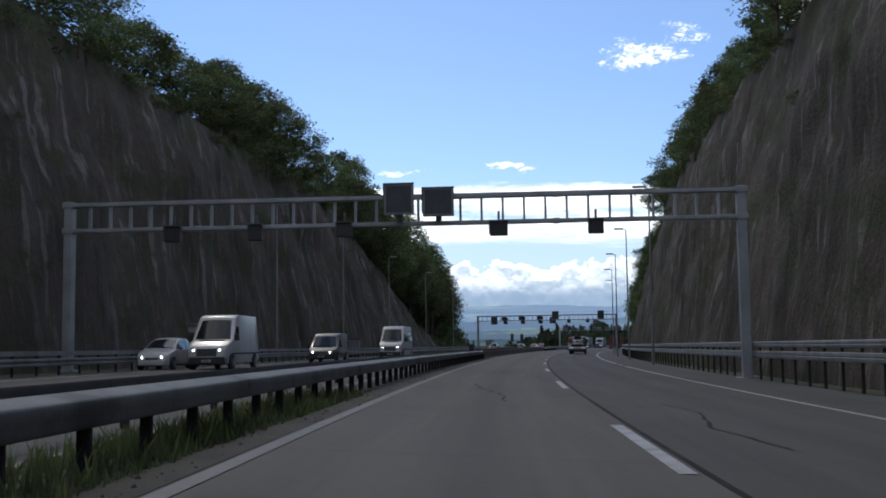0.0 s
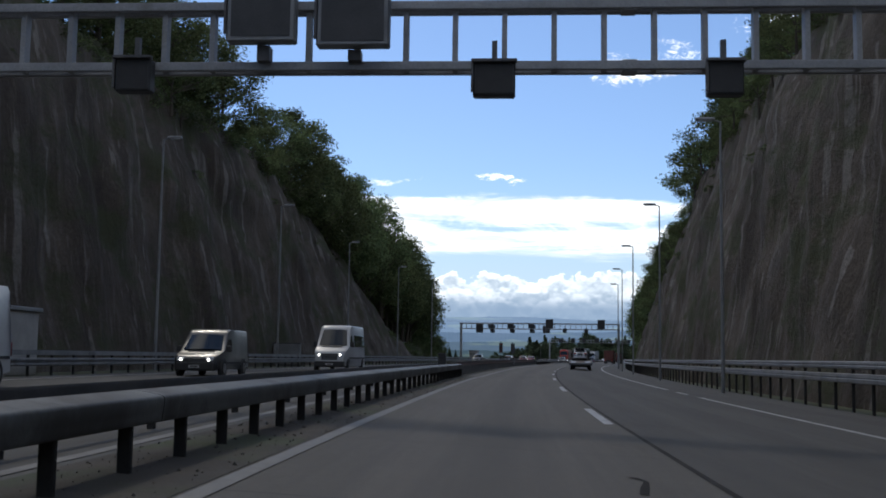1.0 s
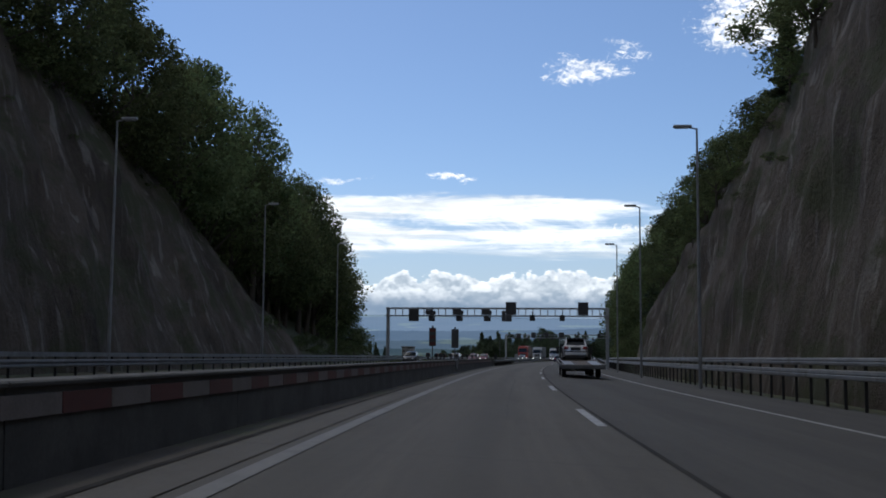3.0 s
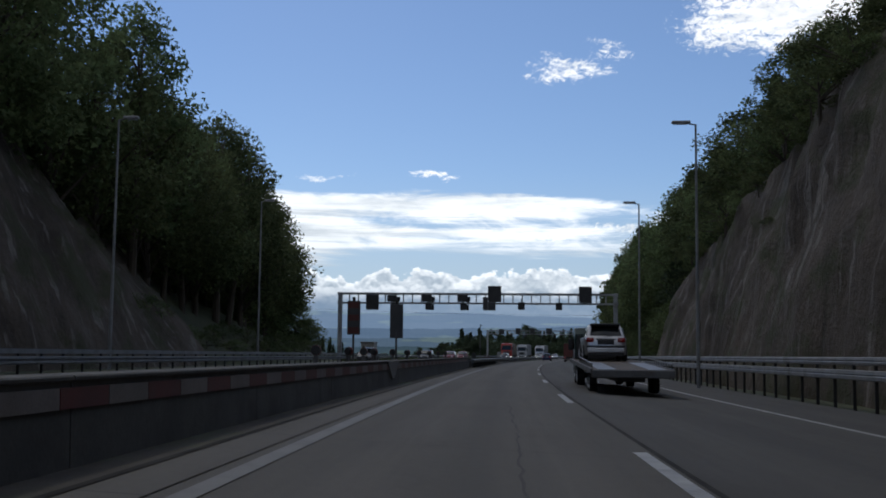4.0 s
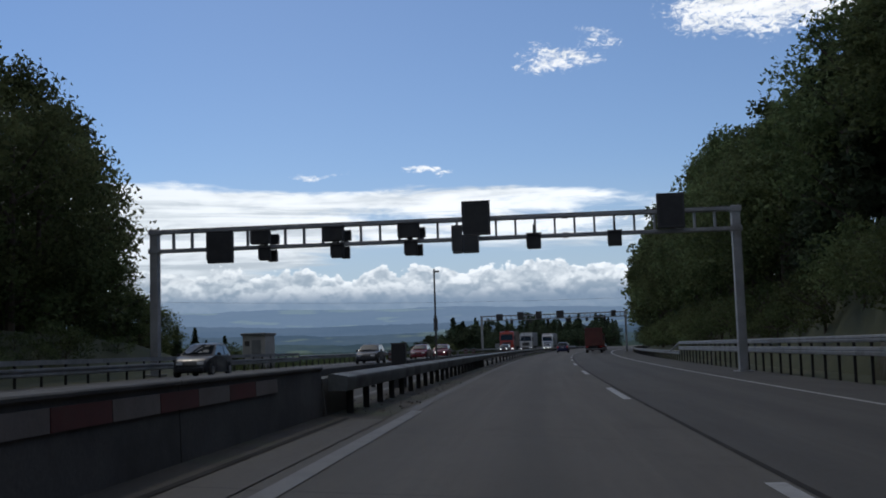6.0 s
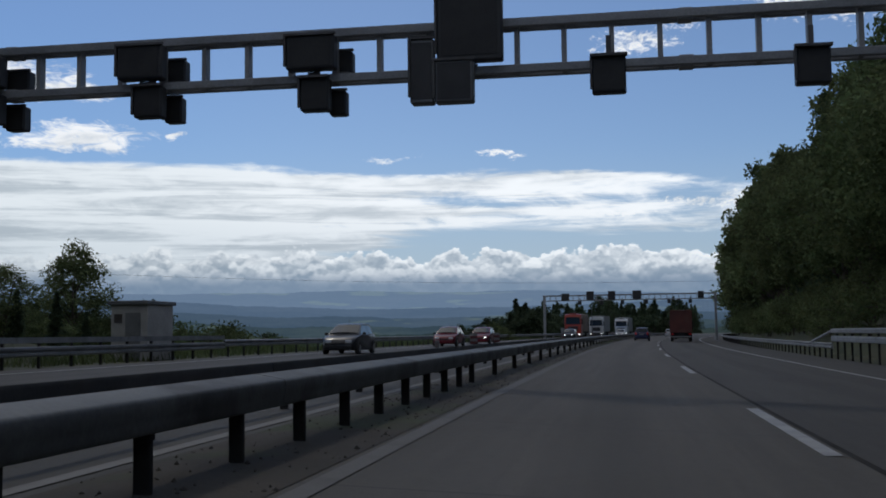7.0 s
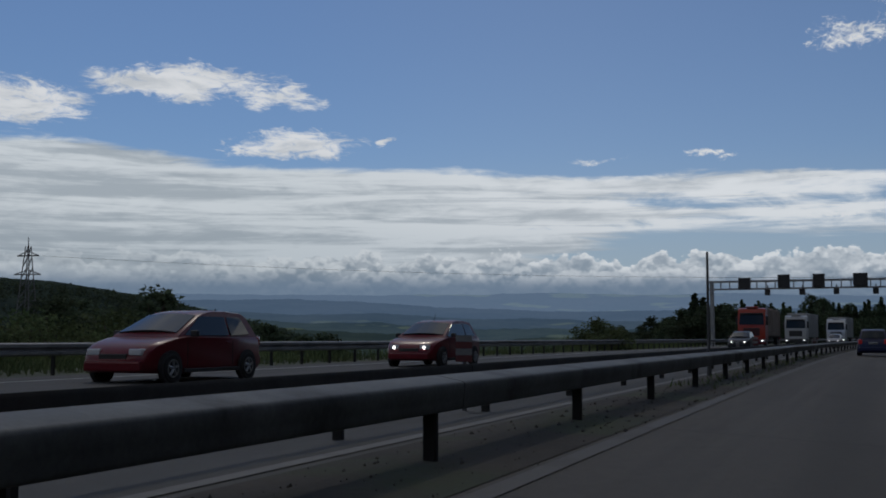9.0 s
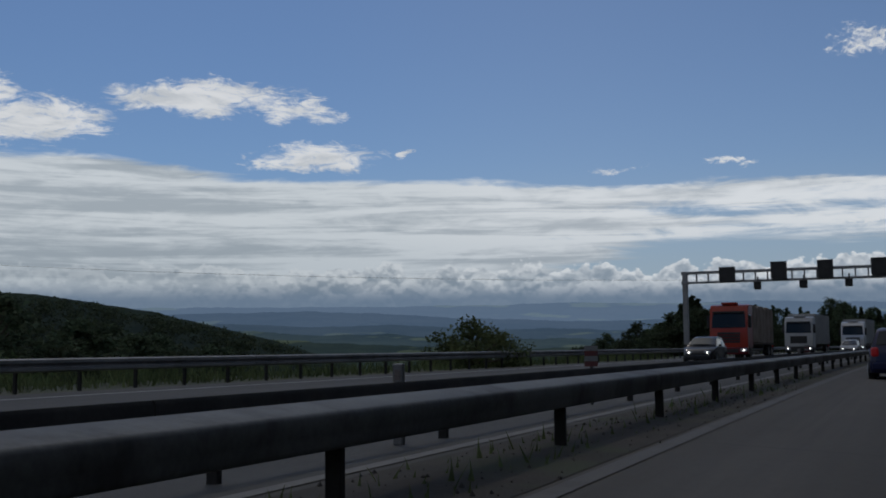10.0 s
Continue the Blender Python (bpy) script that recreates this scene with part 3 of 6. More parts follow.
sheet("edge_line_near", (-2.14, -1.99), WORN_LINE, -60, 78, 3.0, "worn white edge line by the median rail", 0.012)
sheet("edge_line", (-2.03, -1.86), WORN_LINE, 78, 189, 3.0, "worn white edge line by the median", 0.012)
sheet("edge_line_faded", (-2.11, -1.95), FADED_LINE, 189, 640, 3.0, "faded pale edge line by the median", 0.012)
sheet("edge_line_slow", (6.45, 6.65), MARKING, 78, 640, 3.0, "worn white edge line of the slow lane", 0.012)
sheet("edge_line_slow_near", (6.45, 6.65), MARKING, -60, 68, 3.0, "worn white edge line of the slow lane", 0.012)
sheet("edge_line_opposite", (-3.82, -3.64), WORN_LINE, -60, 640, 3.0, "white edge line of the oncoming carriageway", 0.012)
sheet("edge_line_outer", (-15.9, -15.7), MARKING, -60, 640, 3.0, "white outer line of the oncoming carriageway", 0.012)


def lane_marks(d, phase, period, length, count, label):
    root = empty("lane_marking", Matrix.Identity(4), label, "lane marking", kind="structure")
    for k in range(count):
        s1 = phase + period * k
        bm = sweep([(d - 0.08, road_z(d) + 0.012), (d + 0.08, road_z(d) + 0.012)], s1 - length, s1, 3.0, False)
        for f in bm.faces:
            if f.normal.z < 0:
                f.normal_flip()
        part("dash", bm, MARKING, root)


lane_marks(1.59, 14.84 - 2 * 18.49, 18.49, 5.64, 12, "row of worn white lane dashes")
lane_marks(1.59, 200.3, 18.9, 5.9, 20, "row of worn white lane dashes beyond the barrier")
lane_marks(6.55, 74.5, 5.5, 3.2, 1, "short white dash at a break of the edge line")
lane_marks(-10.2, -20, 18.0, 6.0, 30, "row of white dashes of the oncoming carriageway")


def crack(points, width, mat, label):
    """A wandering crack or tar line on the road."""
    bm = bmesh.new()
    last = None
    rng = random.Random(len(points))
    for (s0, d0), (s1, d1) in zip(points, points[1:]):
        n = max(2, int(math.hypot(s1 - s0, (d1 - d0) * 3) / 0.5))
        for i in range(n):
            u = i / n
            s, d = s0 + (s1 - s0) * u, d0 + (d1 - d0) * u + rng.uniform(-0.03, 0.03)
            w = width * rng.uniform(0.5, 1.3)
            if abs(d1 - d0) > abs(s1 - s0):
                pair = [bm.verts.new(place(s - w * 3, d, road_z(d) + 0.010)), bm.verts.new(place(s + w * 3, d, road_z(d) + 0.010))]
            else:
                pair = [bm.verts.new(place(s, d - w, road_z(d - w) + 0.010)), bm.verts.new(place(s, d + w, road_z(d + w) + 0.010))]
            if last:
                f = bm.faces.new((last[0], last[1], pair[1], pair[0]))
                f.normal_update()
                if f.normal.z < 0:
                    f.normal_flip()
            last = pair
    tagged(part("road_crack", bm, mat), label, "road crack", kind="structure")


crack([(28.4, -0.70), (27.6, -0.65), (26.6, -0.50), (25.9, -0.55), (25.4, -0.45), (24.7, -0.25), (24.1, -0.20), (23.5, -0.04), (22.8, 0.0), (22.0, 0.10), (20.6, 0.06), (19.4, 0.22)], 0.024, SEAL, "dark branching crack along the concrete lane")
crack([(22.4, 1.05), (23.1, 1.21), (23.9, 1.55), (24.6, 1.66)], 0.022, SEAL, "short dark crack beside the lane joint")
crack([(12.0, 3.2), (15.0, 2.9), (19.0, 3.4), (22.0, 3.0)], 0.03, SEAL, "dark crack along the slow lane")
crack([(36.4, 1.0), (37.4, 1.12), (38.0, 1.02)], 0.04, SEAL, "short dark mark on the concrete lane")
crack([(103.0, 0.08), (110.0, 0.12), (118.0, 0.18), (128.0, 0.25), (136.0, 0.16)], 0.014, CONCRETE_ROAD, "pale crack along the concrete lane")
crack([(148.0, 1.72), (151.5, 1.9), (156.0, 1.72)], 0.03, SEAL, "dark crack beside the lane joint")
crack([(150.5, 1.9), (152.0, 2.6), (151.4, 3.8)], 0.02, SEAL, "dark crack across the slow lane")

# ---- guard rails ----


def post_mesh(h, w=0.1, t=0.06):
    bm = bmesh.new()
    block(bm, -w / 2, w / 2, -t / 2, t / 2, -0.15, h, 0.01)
    me = bpy.data.meshes.new("post")
    bm.to_mesh(me)
    bm.free()
    me.materials.append(DULL_STEEL if w < 0.11 else DARK_STEEL)
    return me


def rail(label, profiles, d_post, h_post, s0, s1, gap, mat, section=12.0, first=0.8):
    root = empty("guard_rail", stand(s0, d_post), label, "guard rail", "motorway guard rails")
    inv = root.matrix_world.inverted()
    for prof in profiles:
        s = s0
        while s < s1 - 0.1:
            e = min(s + section, s1)
            bm = sweep(prof, s + 0.01, e - 0.01, 3.0)
            bm.transform(inv)
            part("beam", bm, mat, root, smooth=True, crease=34)
            s = e
    me = post_mesh(h_post)
    s = s0 + first
    while s < s1:
        ob = new("post", me)
        ob.parent = root
        ob.matrix_basis = inv @ stand(s, d_post)
        s += gap
    return root


def box_beam(d0, d1, top):
    """A hollow box beam with a sloping top and a bulging face towards d0."""
    k = 1 if d0 > d1 else -1
    bow = [(0.10, 0.240), (0.045, 0.246), (0.020, 0.236), (0.012, 0.216), (0.014, 0.190), (0.004, 0.150), (0.0, 0.105), (0.001, 0.066), (0.006, 0.052), (0.016, 0.043), (0.029, 0.039)]
    return [(d0 - a * k, top - b) for a, b in bow] + [(d1 + 0.05 * k, top), (d1 + 0.015 * k, top - 0.006), (d1, top - 0.03), (d1, top - 0.235)]


def channel_beam(d, top, k):
    """A thin upright steel channel, open to the back."""
    return [(d, top - 0.30), (d + 0.02 * k, top - 0.28), (d + 0.02 * k, top - 0.03), (d, top), (d - 0.03 * k, top - 0.005), (d - 0.01 * k, top - 0.04), (d - 0.01 * k, top - 0.27), (d - 0.03 * k, top - 0.295)]


def w_beam(d, z, k):
    """A corrugated beam 0.31 m tall with its face towards k."""
    return [(d, z - 0.155), (d + 0.08 * k, z - 0.12), (d + 0.08 * k, z - 0.05), (d + 0.01 * k, z - 0.02), (d + 0.01 * k, z + 0.02), (d + 0.08 * k, z + 0.05), (d + 0.08 * k, z + 0.12), (d, z + 0.155), (d - 0.02 * k, z + 0.15), (d - 0.02 * k, z - 0.15)]


NEAR = "weathered steel box-beam rail with a pale top in the median"
rail(NEAR, [box_beam(-2.72, -3.00, 0.725)], -2.82, 0.50, -60, 78.2, 1.333, RAIL)
rail(NEAR, [box_beam(-2.72, -3.00, 0.725)], -2.82, 0.50, 187.5, 223.5, 1.5, RAIL, first=0.7)
rail(NEAR, [box_beam(-2.72, -3.00, 0.725)], -2.82, 0.50, 223.5, 520, 4.08, RAIL, first=2.7)
rail("low dark steel rail on the far side of the median", [channel_beam(-4.30, 0.70, 1)], -4.40, 0.60, -60, 520, 4.0, DULL_STEEL)
OUT = "two-bar galvanised roadside rail below the rock"
zr = road_z(10.4)


def flat_bar(d, z0, z1):
    """A deep steel bar with folded lips and a shallow groove along its face."""
    m = (z0 + z1) / 2
    return [(d - 0.02, z0), (d - 0.07, z0 + 0.02), (d - 0.08, m - 0.03), (d - 0.055, m), (d - 0.08, m + 0.03), (d - 0.07, z1 - 0.02), (d - 0.02, z1), (d, z1 - 0.01), (d, z0 + 0.01)]


outer = rail(OUT, [flat_bar(10.42, zr + 0.90, zr + 1.20), flat_bar(10.42, zr + 1.34, zr + 1.58)], 10.47, 1.54, -60, 264, 2.0, STEEL)
bm = rod(bmesh.new(), place(264, 10.40, zr + 1.46), place(272, 10.40, zr + 0.74), 0.08, n=8)
bm.transform(outer.matrix_world.inverted())
part("end_ramp", bm, STEEL, outer, "sloping end of the upper bar")
rail("low galvanised roadside rail before the wood", [w_beam(10.42, zr + 0.68, -1)], 10.48, 0.80, 264, 560, 2.0, STEEL)
rail("two-bar galvanised rail beyond the oncoming lanes", [w_beam(-18.0, 0.62, 1), [(-17.95, 0.88), (-17.95, 1.06), (-18.03, 1.06), (-18.03, 0.88)]], -18.1, 0.92, -60, 250, 2.0, STEEL)
rail("galvanised rail beyond the oncoming lanes above the meadow", [w_beam(-18.0, 0.72, 1)], -18.1, 0.70, 250, 560, 2.0, STEEL)

# ---- concrete barrier of the roadworks ----


def barrier():
    s0, s1 = 78.8, 187.5
    root = empty("concrete_barrier", stand(s0, -3.2), "long grey concrete safety barrier with red and white panels", "barrier")
    inv = root.matrix_world.inverted()
    z = road_z(-3.2)
    prof = [(-3.07, z - 0.06), (-3.09, 0.775), (-3.062, 0.79), (-3.06, 0.812), (-3.072, 0.825), (-3.36, 0.83), (-3.372, 0.812), (-3.365, 0.79), (-3.335, 0.775), (-3.355, z - 0.06)]
    s = s0
    while s < s1 - 1:
        e = min(s + 6.04, s1)
        bm = sweep(prof, s + 0.012, e - 0.012, 3.0)
        bm.transform(inv)
        part("segment", bm, CONCRETE, root)
        s = e
    k, s = 0, 79.14
    while s < s1 - 3:
        bm = sweep([(-3.092, 0.585), (-3.066, 0.585), (-3.070, 0.735), (-3.096, 0.735)], s, s + 0.955, 1.0)
        bm.transform(inv)
        part("panel", bm, RED if k % 2 else WHITE, root)
        k, s = k + 1, s + 0.97
    bm = bmesh.new()
    c, a = [], [(142.2, 0.80), (145.1, 0.80), (143.8, 0.34), (143.3, 0.34)]
    for off in (0.0, -0.05):
        c.append([bm.verts.new(place(s, -3.035 + off, q)) for s, q in a])
    bm.faces.new(c[0])
    bm.faces.new(c[1][::-1])
    for i in range(4):
        bm.faces.new((c[0][i], c[1][i], c[1][(i + 1) % 4], c[0][(i + 1) % 4]))
    bm.transform(inv)
    part("connector_plate", bm, SIGN_GREY, root, "grey steel connector plate")
    for e, sg in ((s0, -1), (s1, 1)):
        bm = sweep([(-3.02, z - 0.05), (-3.08, 0.66), (-3.35, 0.66), (-3.41, z - 0.05)], e if sg > 0 else e - 2.2, e + 2.2 if sg > 0 else e, 1.1)
        bm.transform(inv)
        part("end_piece", bm, CONCRETE, root)


barrier()


def panel_sign(s, d, z0, z1, w, label, striped):
    root = empty("panel_sign", stand(s, d), label, "road sign", "upright panels on the barrier")
    base = road_z(d)
    part("post", rod(bmesh.new(), (0, 0.03, 0.1), (0, 0.03, z0 - base + 0.2), 0.035), DARK_STEEL, root)
    part("housing", slab(-w / 2, w / 2, 0, 0.12, z0 - base, z1 - base, 0.02, 2), SIGN_BOX, root)
    n = 5 if striped else 0
    for i in range(n):
        h = (z1 - z0 - 0.08) / n
        part("stripe", slab(-w / 2 + 0.03, w / 2 - 0.03, -0.012, 0.0, z0 - base + 0.04 + i * h, z0 - base + 0.04 + (i + 1) * h - 0.004), TARP_RED if i % 2 == 0 else SIGN_BOX, root)
    part("lamp", rod(bmesh.new(), (0, 0.05, z1 - base), (0, 0.05, z1 - base + 0.12), 0.05), TRIM, root)


panel_sign(147.2, -4.72, 1.60, 2.66, 0.40, "tall narrow dark sign panel with red and white stripes", True)
panel_sign(148.4, -3.5, 1.52, 2.62, 0.42, "tall narrow dark sign panel on the barrier", False)


def drum_lamp(m):
    root = empty("warning_lamp", m, "round red and white warning lamp on a short stand", "warning lamp", "warning lamps along the median")
    part("stand", slab(-0.05, 0.05, -0.05, 0.05, 0, 0.85, 0.01), DARK_STEEL, root)
    bm = bmesh.new()
    rod(bm, (0, -0.06, 0.96), (0, 0.06, 0.96), 0.10, n=16)
    part("disc", bm, TRIM, root)
    part("ring", rod(bmesh.new(), (0, 0.0, 0.96), (0, 0.05, 0.96), 0.115, n=16), RED, root)
    part("lens", rod(bmesh.new(), (0, 0.062, 0.96), (0, 0.08, 0.96), 0.10, n=16), WHITE, root)
    return root


lamp0 = drum_lamp(stand(136.7, -4.0))
for k, s in enumerate((141.5, 144.4, 146.7, 151.9, 157.0, 162.3, 167.7, 173.1, 178.5)):
    copy_thing(lamp0, stand(s, -4.0) @ pose(0, 0, 0, 0, 0, (k * 37) % 70 - 35))


def marker_board(s, d):
    root = empty("marker_board", stand(s, d), "small red and white marker board on the median rail", "road sign", "marker boards on the median rail")
    part("stake", slab(-0.025, 0.025, -0.01, 0.02, 0, 0.95), DARK_STEEL, root)
    for i in range(4):
        part("stripe", slab(-0.11, 0.11, -0.03, -0.012, 0.62 + 0.085 * i, 0.70 + 0.085 * i), SIGN_GREY if i % 2 else RED, root)


for s in (207.0, 236.9, 242.7, 277.0, 311.7, 347.0):
    marker_board(s, -4.75)


def delineator(m):
    root = empty("delineator", m, "pale grey delineator post standing behind the low median rail", "delineator", "delineator posts of the median")
    part("post", slab(-0.055, 0.055, -0.03, 0.03, 0.0, 0.78, 0.015, 2), SIGN_GREY, root)
    part("reflector", slab(-0.03, 0.03, -0.036, -0.028, 0.62, 0.72), WHITE, root, "small pale reflector")
    return root


first_delineator = delineator(stand(229.0, -4.52))
for s in (266.5, 304.0, 341.5, 379.0):
    copy_thing(first_delineator, stand(s, -4.52))


def cabinet(s, d):
    root = empty("roadside_cabinet", stand(s, d), "grey roadside cabinet behind the outer rail", "cabinet", "roadside cabinets")
    part("plinth", slab(-1.1, 1.1, -0.3, 0.3, -0.1, 0.15), CONCRETE, root)
    part("housing", slab(-1.05, 1.05, -0.26, 0.26, 0.15, 1.75, 0.02), SIGN_GREY, root)
    for x0, x1 in ((-1.02, -0.36), (-0.34, 0.34), (0.36, 1.02)):
        part("door", slab(x0, x1, -0.28, -0.262, 0.2, 1.68, 0.005), SIGN_GREY, root)
    part("roof", slab(-1.12, 1.12, -0.32, 0.32, 1.75, 1.82, 0.02), SIGN_BOX, root)


cabinet(112.0, -19.3)
cabinet(419.0, -19.5)


def dark_box(s, d, label):
    root = empty("terminal_box", stand(s, d), label, "cabinet", "dark boxes at the rail ends")
    part("column", slab(-0.165, 0.165, -0.15, 0.15, -0.03, 0.56, 0.02), TRIM, root)
    part("housing", slab(-0.165, 0.165, -0.17, 0.17, 0.54, 1.04, 0.03, 2), TRIM, root)
    part("top_plate", slab(-0.18, 0.18, -0.185, 0.185, 1.04, 1.06, 0.01), SIGN_BOX, root)


dark_box(75.4, -3.45, "black box on a column at the rail's end")
dark_box(198.4, -3.40, "black box on a column beside the rail")

# ---- gantries ----


def gantry(s, d0, d1, z0, z1, signs, label):
    root = empty("sign_gantry", stand(s, 0, 0.0), label, "gantry", "motorway sign gantries")
    for z in (z0, z1):
        for y in (-0.17, 0.17):
            part("chord", slab(d0, d1, y - 0.06, y + 0.06, z - 0.085, z + 0.085, 0.02, 2), GANTRY, root)
    n = int((d1 - d0) / 0.94)
    for i in range(1, n):
        x = d0 + (d1 - d0) * i / n
        part("upright", slab(x - 0.05, x + 0.05, -0.11, 0.11, z0 - 0.06, z1 + 0.06), GANTRY, root)
    for x in (d0 + 6.0, d1 - 8.0):
        for z in (z0, z1):
            part("splice", slab(x - 0.14, x + 0.14, -0.19, 0.19, z - 0.115, z + 0.115, 0.01), GANTRY, root)
    part("cable_tray", slab(d0 + 0.3, d1 - 0.3, -0.05, 0.05, z1 + 0.085, z1 + 0.14), DARK_STEEL, root)
    for x in (d0 - 0.02, d1 + 0.02):
        leg = part("leg", slab(x - 0.20, x + 0.20, -0.24, 0.24, road_z(x) - 0.2, z1 + 0.16, 0.04, 2), GANTRY, root)
        for z in (z0, z1):
            part("flange", slab(x - 0.26, x + 0.26, -0.28, 0.28, z - 0.13, z + 0.13, 0.015), GANTRY, leg)
        part("base_plate", slab(x - 0.42, x + 0.42, -0.45, 0.45, road_z(x) - 0.05, road_z(x) + 0.06, 0.01), GANTRY, leg)
    for kind, xa, xb, za, zb in signs:
        y = {"back": -0.42, "tail": 0.52}.get(kind, -0.20)
        body = part("signal_box" if kind in ("signal", "tail") else "display_box", slab(xa, xb, y - 0.30, y, za, zb, 0.03, 1), SIGN_GREY if kind == "back" else SIGN_BOX, root)
        w, h = xb - xa, zb - za
        part("cowl", slab(xa - 0.03, xb + 0.03, y - 0.36, y - 0.28, zb - 0.02, zb + 0.03), DARK_STEEL, body)
        part("cowl", slab(xa - 0.035, xa + 0.01, y - 0.35, y - 0.28, za + 0.1 * h, zb - 0.02), DARK_STEEL, body)
        part("hanger", slab((xa + xb) / 2 - 0.12, (xa + xb) / 2 + 0.12, y - 0.02 if y < 0 else 0.16, -0.15 if y < 0 else y - 0.28, max(za, z0 - 0.05), min(zb, z0 + 0.05) if zb > z0 else z0 + 0.05), DARK_STEEL, body)
        part("face", slab(xa + 0.07 * w, xb - 0.07 * w, y - 0.315, y - 0.302, za + 0.07 * h, zb - 0.07 * h), SIGN_BOX if kind == "back" else TRIM, body)
        if kind == "signal":
            part("bracket", slab((xa + xb) / 2 - 0.05, (xa + xb) / 2 + 0.05, y - 0.10, y + 0.02, zb - 0.02, zb + 0.45), DARK_STEEL, body)
            part("hood", slab(xa - 0.02, xb + 0.02, y - 0.42, y - 0.25, zb - 0.03, zb + 0.02), DARK_STEEL, body)
    return root


LAMPS = "grey steel gantry over both carriageways with dark displays"
gantry(48, -20.0, 10.12, 6.50, 7.68, [("back", -5.45, -4.14, 6.84, 8.22), ("back", -3.74, -2.37, 6.75, 8.0), ("signal", -0.81, -0.02, 5.85, 6.50), ("signal", 3.50, 4.16, 5.86, 6.50), ("signal", -15.45, -14.7, 5.87, 6.6), ("signal", -11.6, -10.98, 5.85, 6.6), ("signal", -7.63, -6.94, 5.95, 6.6)], LAMPS)
gantry(225, -19.1, 9.2, 6.28, 7.22, [("box", -16.3, -15.03, 5.55, 7.1), ("box", -14.10, -13.15, 6.40, 7.05), ("tail", -13.40, -12.90, 6.45, 6.90), ("signal", -13.70, -13.15, 5.60, 6.25), ("tail", -13.45, -13.00, 5.58, 6.12), ("box", -10.50, -9.50, 6.4, 7.12), ("tail", -9.72, -9.28, 6.48, 6.95), ("signal", -10.12, -9.50, 5.58, 6.25), ("tail", -9.75, -9.36, 5.60, 6.15), ("box", -6.82, -5.80, 6.42, 7.13), ("tail", -5.95, -5.60, 6.50, 6.95), ("signal", -6.52, -5.92, 5.56, 6.25), ("tail", -6.10, -5.74, 5.60, 6.12),
                             ("box", -3.69, -2.37, 6.42, 8.03), ("back", -4.19, -3.72, 5.55, 6.86), ("back", -3.70, -2.93, 5.55, 6.40), ("signal", -0.63, 0.03, 5.65, 6.38), ("signal", 3.2, 3.84, 5.64, 6.36), ("box", 5.55, 6.82, 6.38, 8.0)], LAMPS)
gantry(386, -18.7, 9.2, 6.34, 7.14, [("box", -15.75, -14.5, 6.26, 7.5), ("box", -11.6, -10.4, 6.34, 7.78), ("box", -8.0, -6.85, 6.36, 7.78), ("box", -4.0, -2.6, 6.42, 7.78), ("signal", -12.98, -12.45, 5.6, 6.22), ("signal", -9.4, -8.84, 5.6, 6.22), ("signal", -5.95, -5.43, 5.62, 6.22), ("signal", -2.1, -1.55, 5.6, 6.2), ("signal", 1.6, 2.1, 5.6, 6.2), ("signal", 5.0, 5.5, 5.6, 6.2), ("box", 6.5, 7.4, 6.4, 7.5)], LAMPS)

# ---- street lamps ----


def street_lamp(m, reach, h, label):
    root = empty("street_lamp", m, label, "street lamp", "motorway street lamps")
    part("pole", rod(bmesh.new(), (0, 0, -0.3), (0, 0, h), 0.095, 0.05, 10), STEEL, root, smooth=True)
    part("arm", rod(bmesh.new(), (0, 0, h - 0.03), (reach * 0.4, 0, h + 0.06), 0.04, 0.035, 8), STEEL, root)
    k = 1 if reach > 0 else -1
    bm = bmesh.new()
    block(bm, min(0.25 * k, reach), max(0.25 * k, reach), -0.16, 0.16, h + 0.03, h + 0.17, 0.05, 2)
    head = part("lantern", bm, GANTRY, root)
    part("lens", slab(min(0.4 * k, reach - 0.1 * k), max(0.4 * k, reach - 0.1 * k), -0.12, 0.12, h + 0.005, h + 0.035, 0.01), LENS, head)
    return root


lp = street_lamp(stand(79.2, 9.25), -1.15, 12.75, "tall galvanised street lamp behind the roadside rail")
for s, d in ((108.0, 9.25), (137.8, 9.1), (166.2, 9.0), (194.3, 9.0)):
    copy_thing(lp, stand(s, d))
ll = street_lamp(stand(83.5, -19.3), 1.0, 12.25, "tall galvanised street lamp before the rock face")
for s in (109.0, 135.4, 164.9, 193.5):
    copy_thing(ll, stand(s, -19.3))


def camera_pole(s, d, top, box_z, label):
    root = empty("mast", stand(s, d), label, "mast")
    part("pole", rod(bmesh.new(), (0, 0, -0.2), (0, 0, top), 0.036, 0.028, 10), DARK_STEEL, root)
    if box_z:
        part("control_box", slab(-0.055, 0.075, -0.14, -0.03, box_z - 0.30, box_z + 0.14, 0.02), DARK_STEEL, root)
        part("bracket", slab(-0.03, 0.16, -0.03, 0.03, top - 0.12, top - 0.06), DARK_STEEL, root)
        part("clamp", rod(bmesh.new(), (0, 0, box_z + 0.16), (0, 0, box_z + 0.21), 0.055, n=10), DARK_STEEL, root)
    part("foot", rod(bmesh.new(), (0, 0, -0.02), (0, 0, 0.55), 0.055, 0.045, 10), DARK_STEEL, root)
    return root


camera_pole(208.6, -3.50, 3.55, 1.78, "slim dark mast with a control box in the median")
camera_pole(289.55, -3.45, 2.85, 0, "slim bare steel mast in the median")

# ---- trees ----


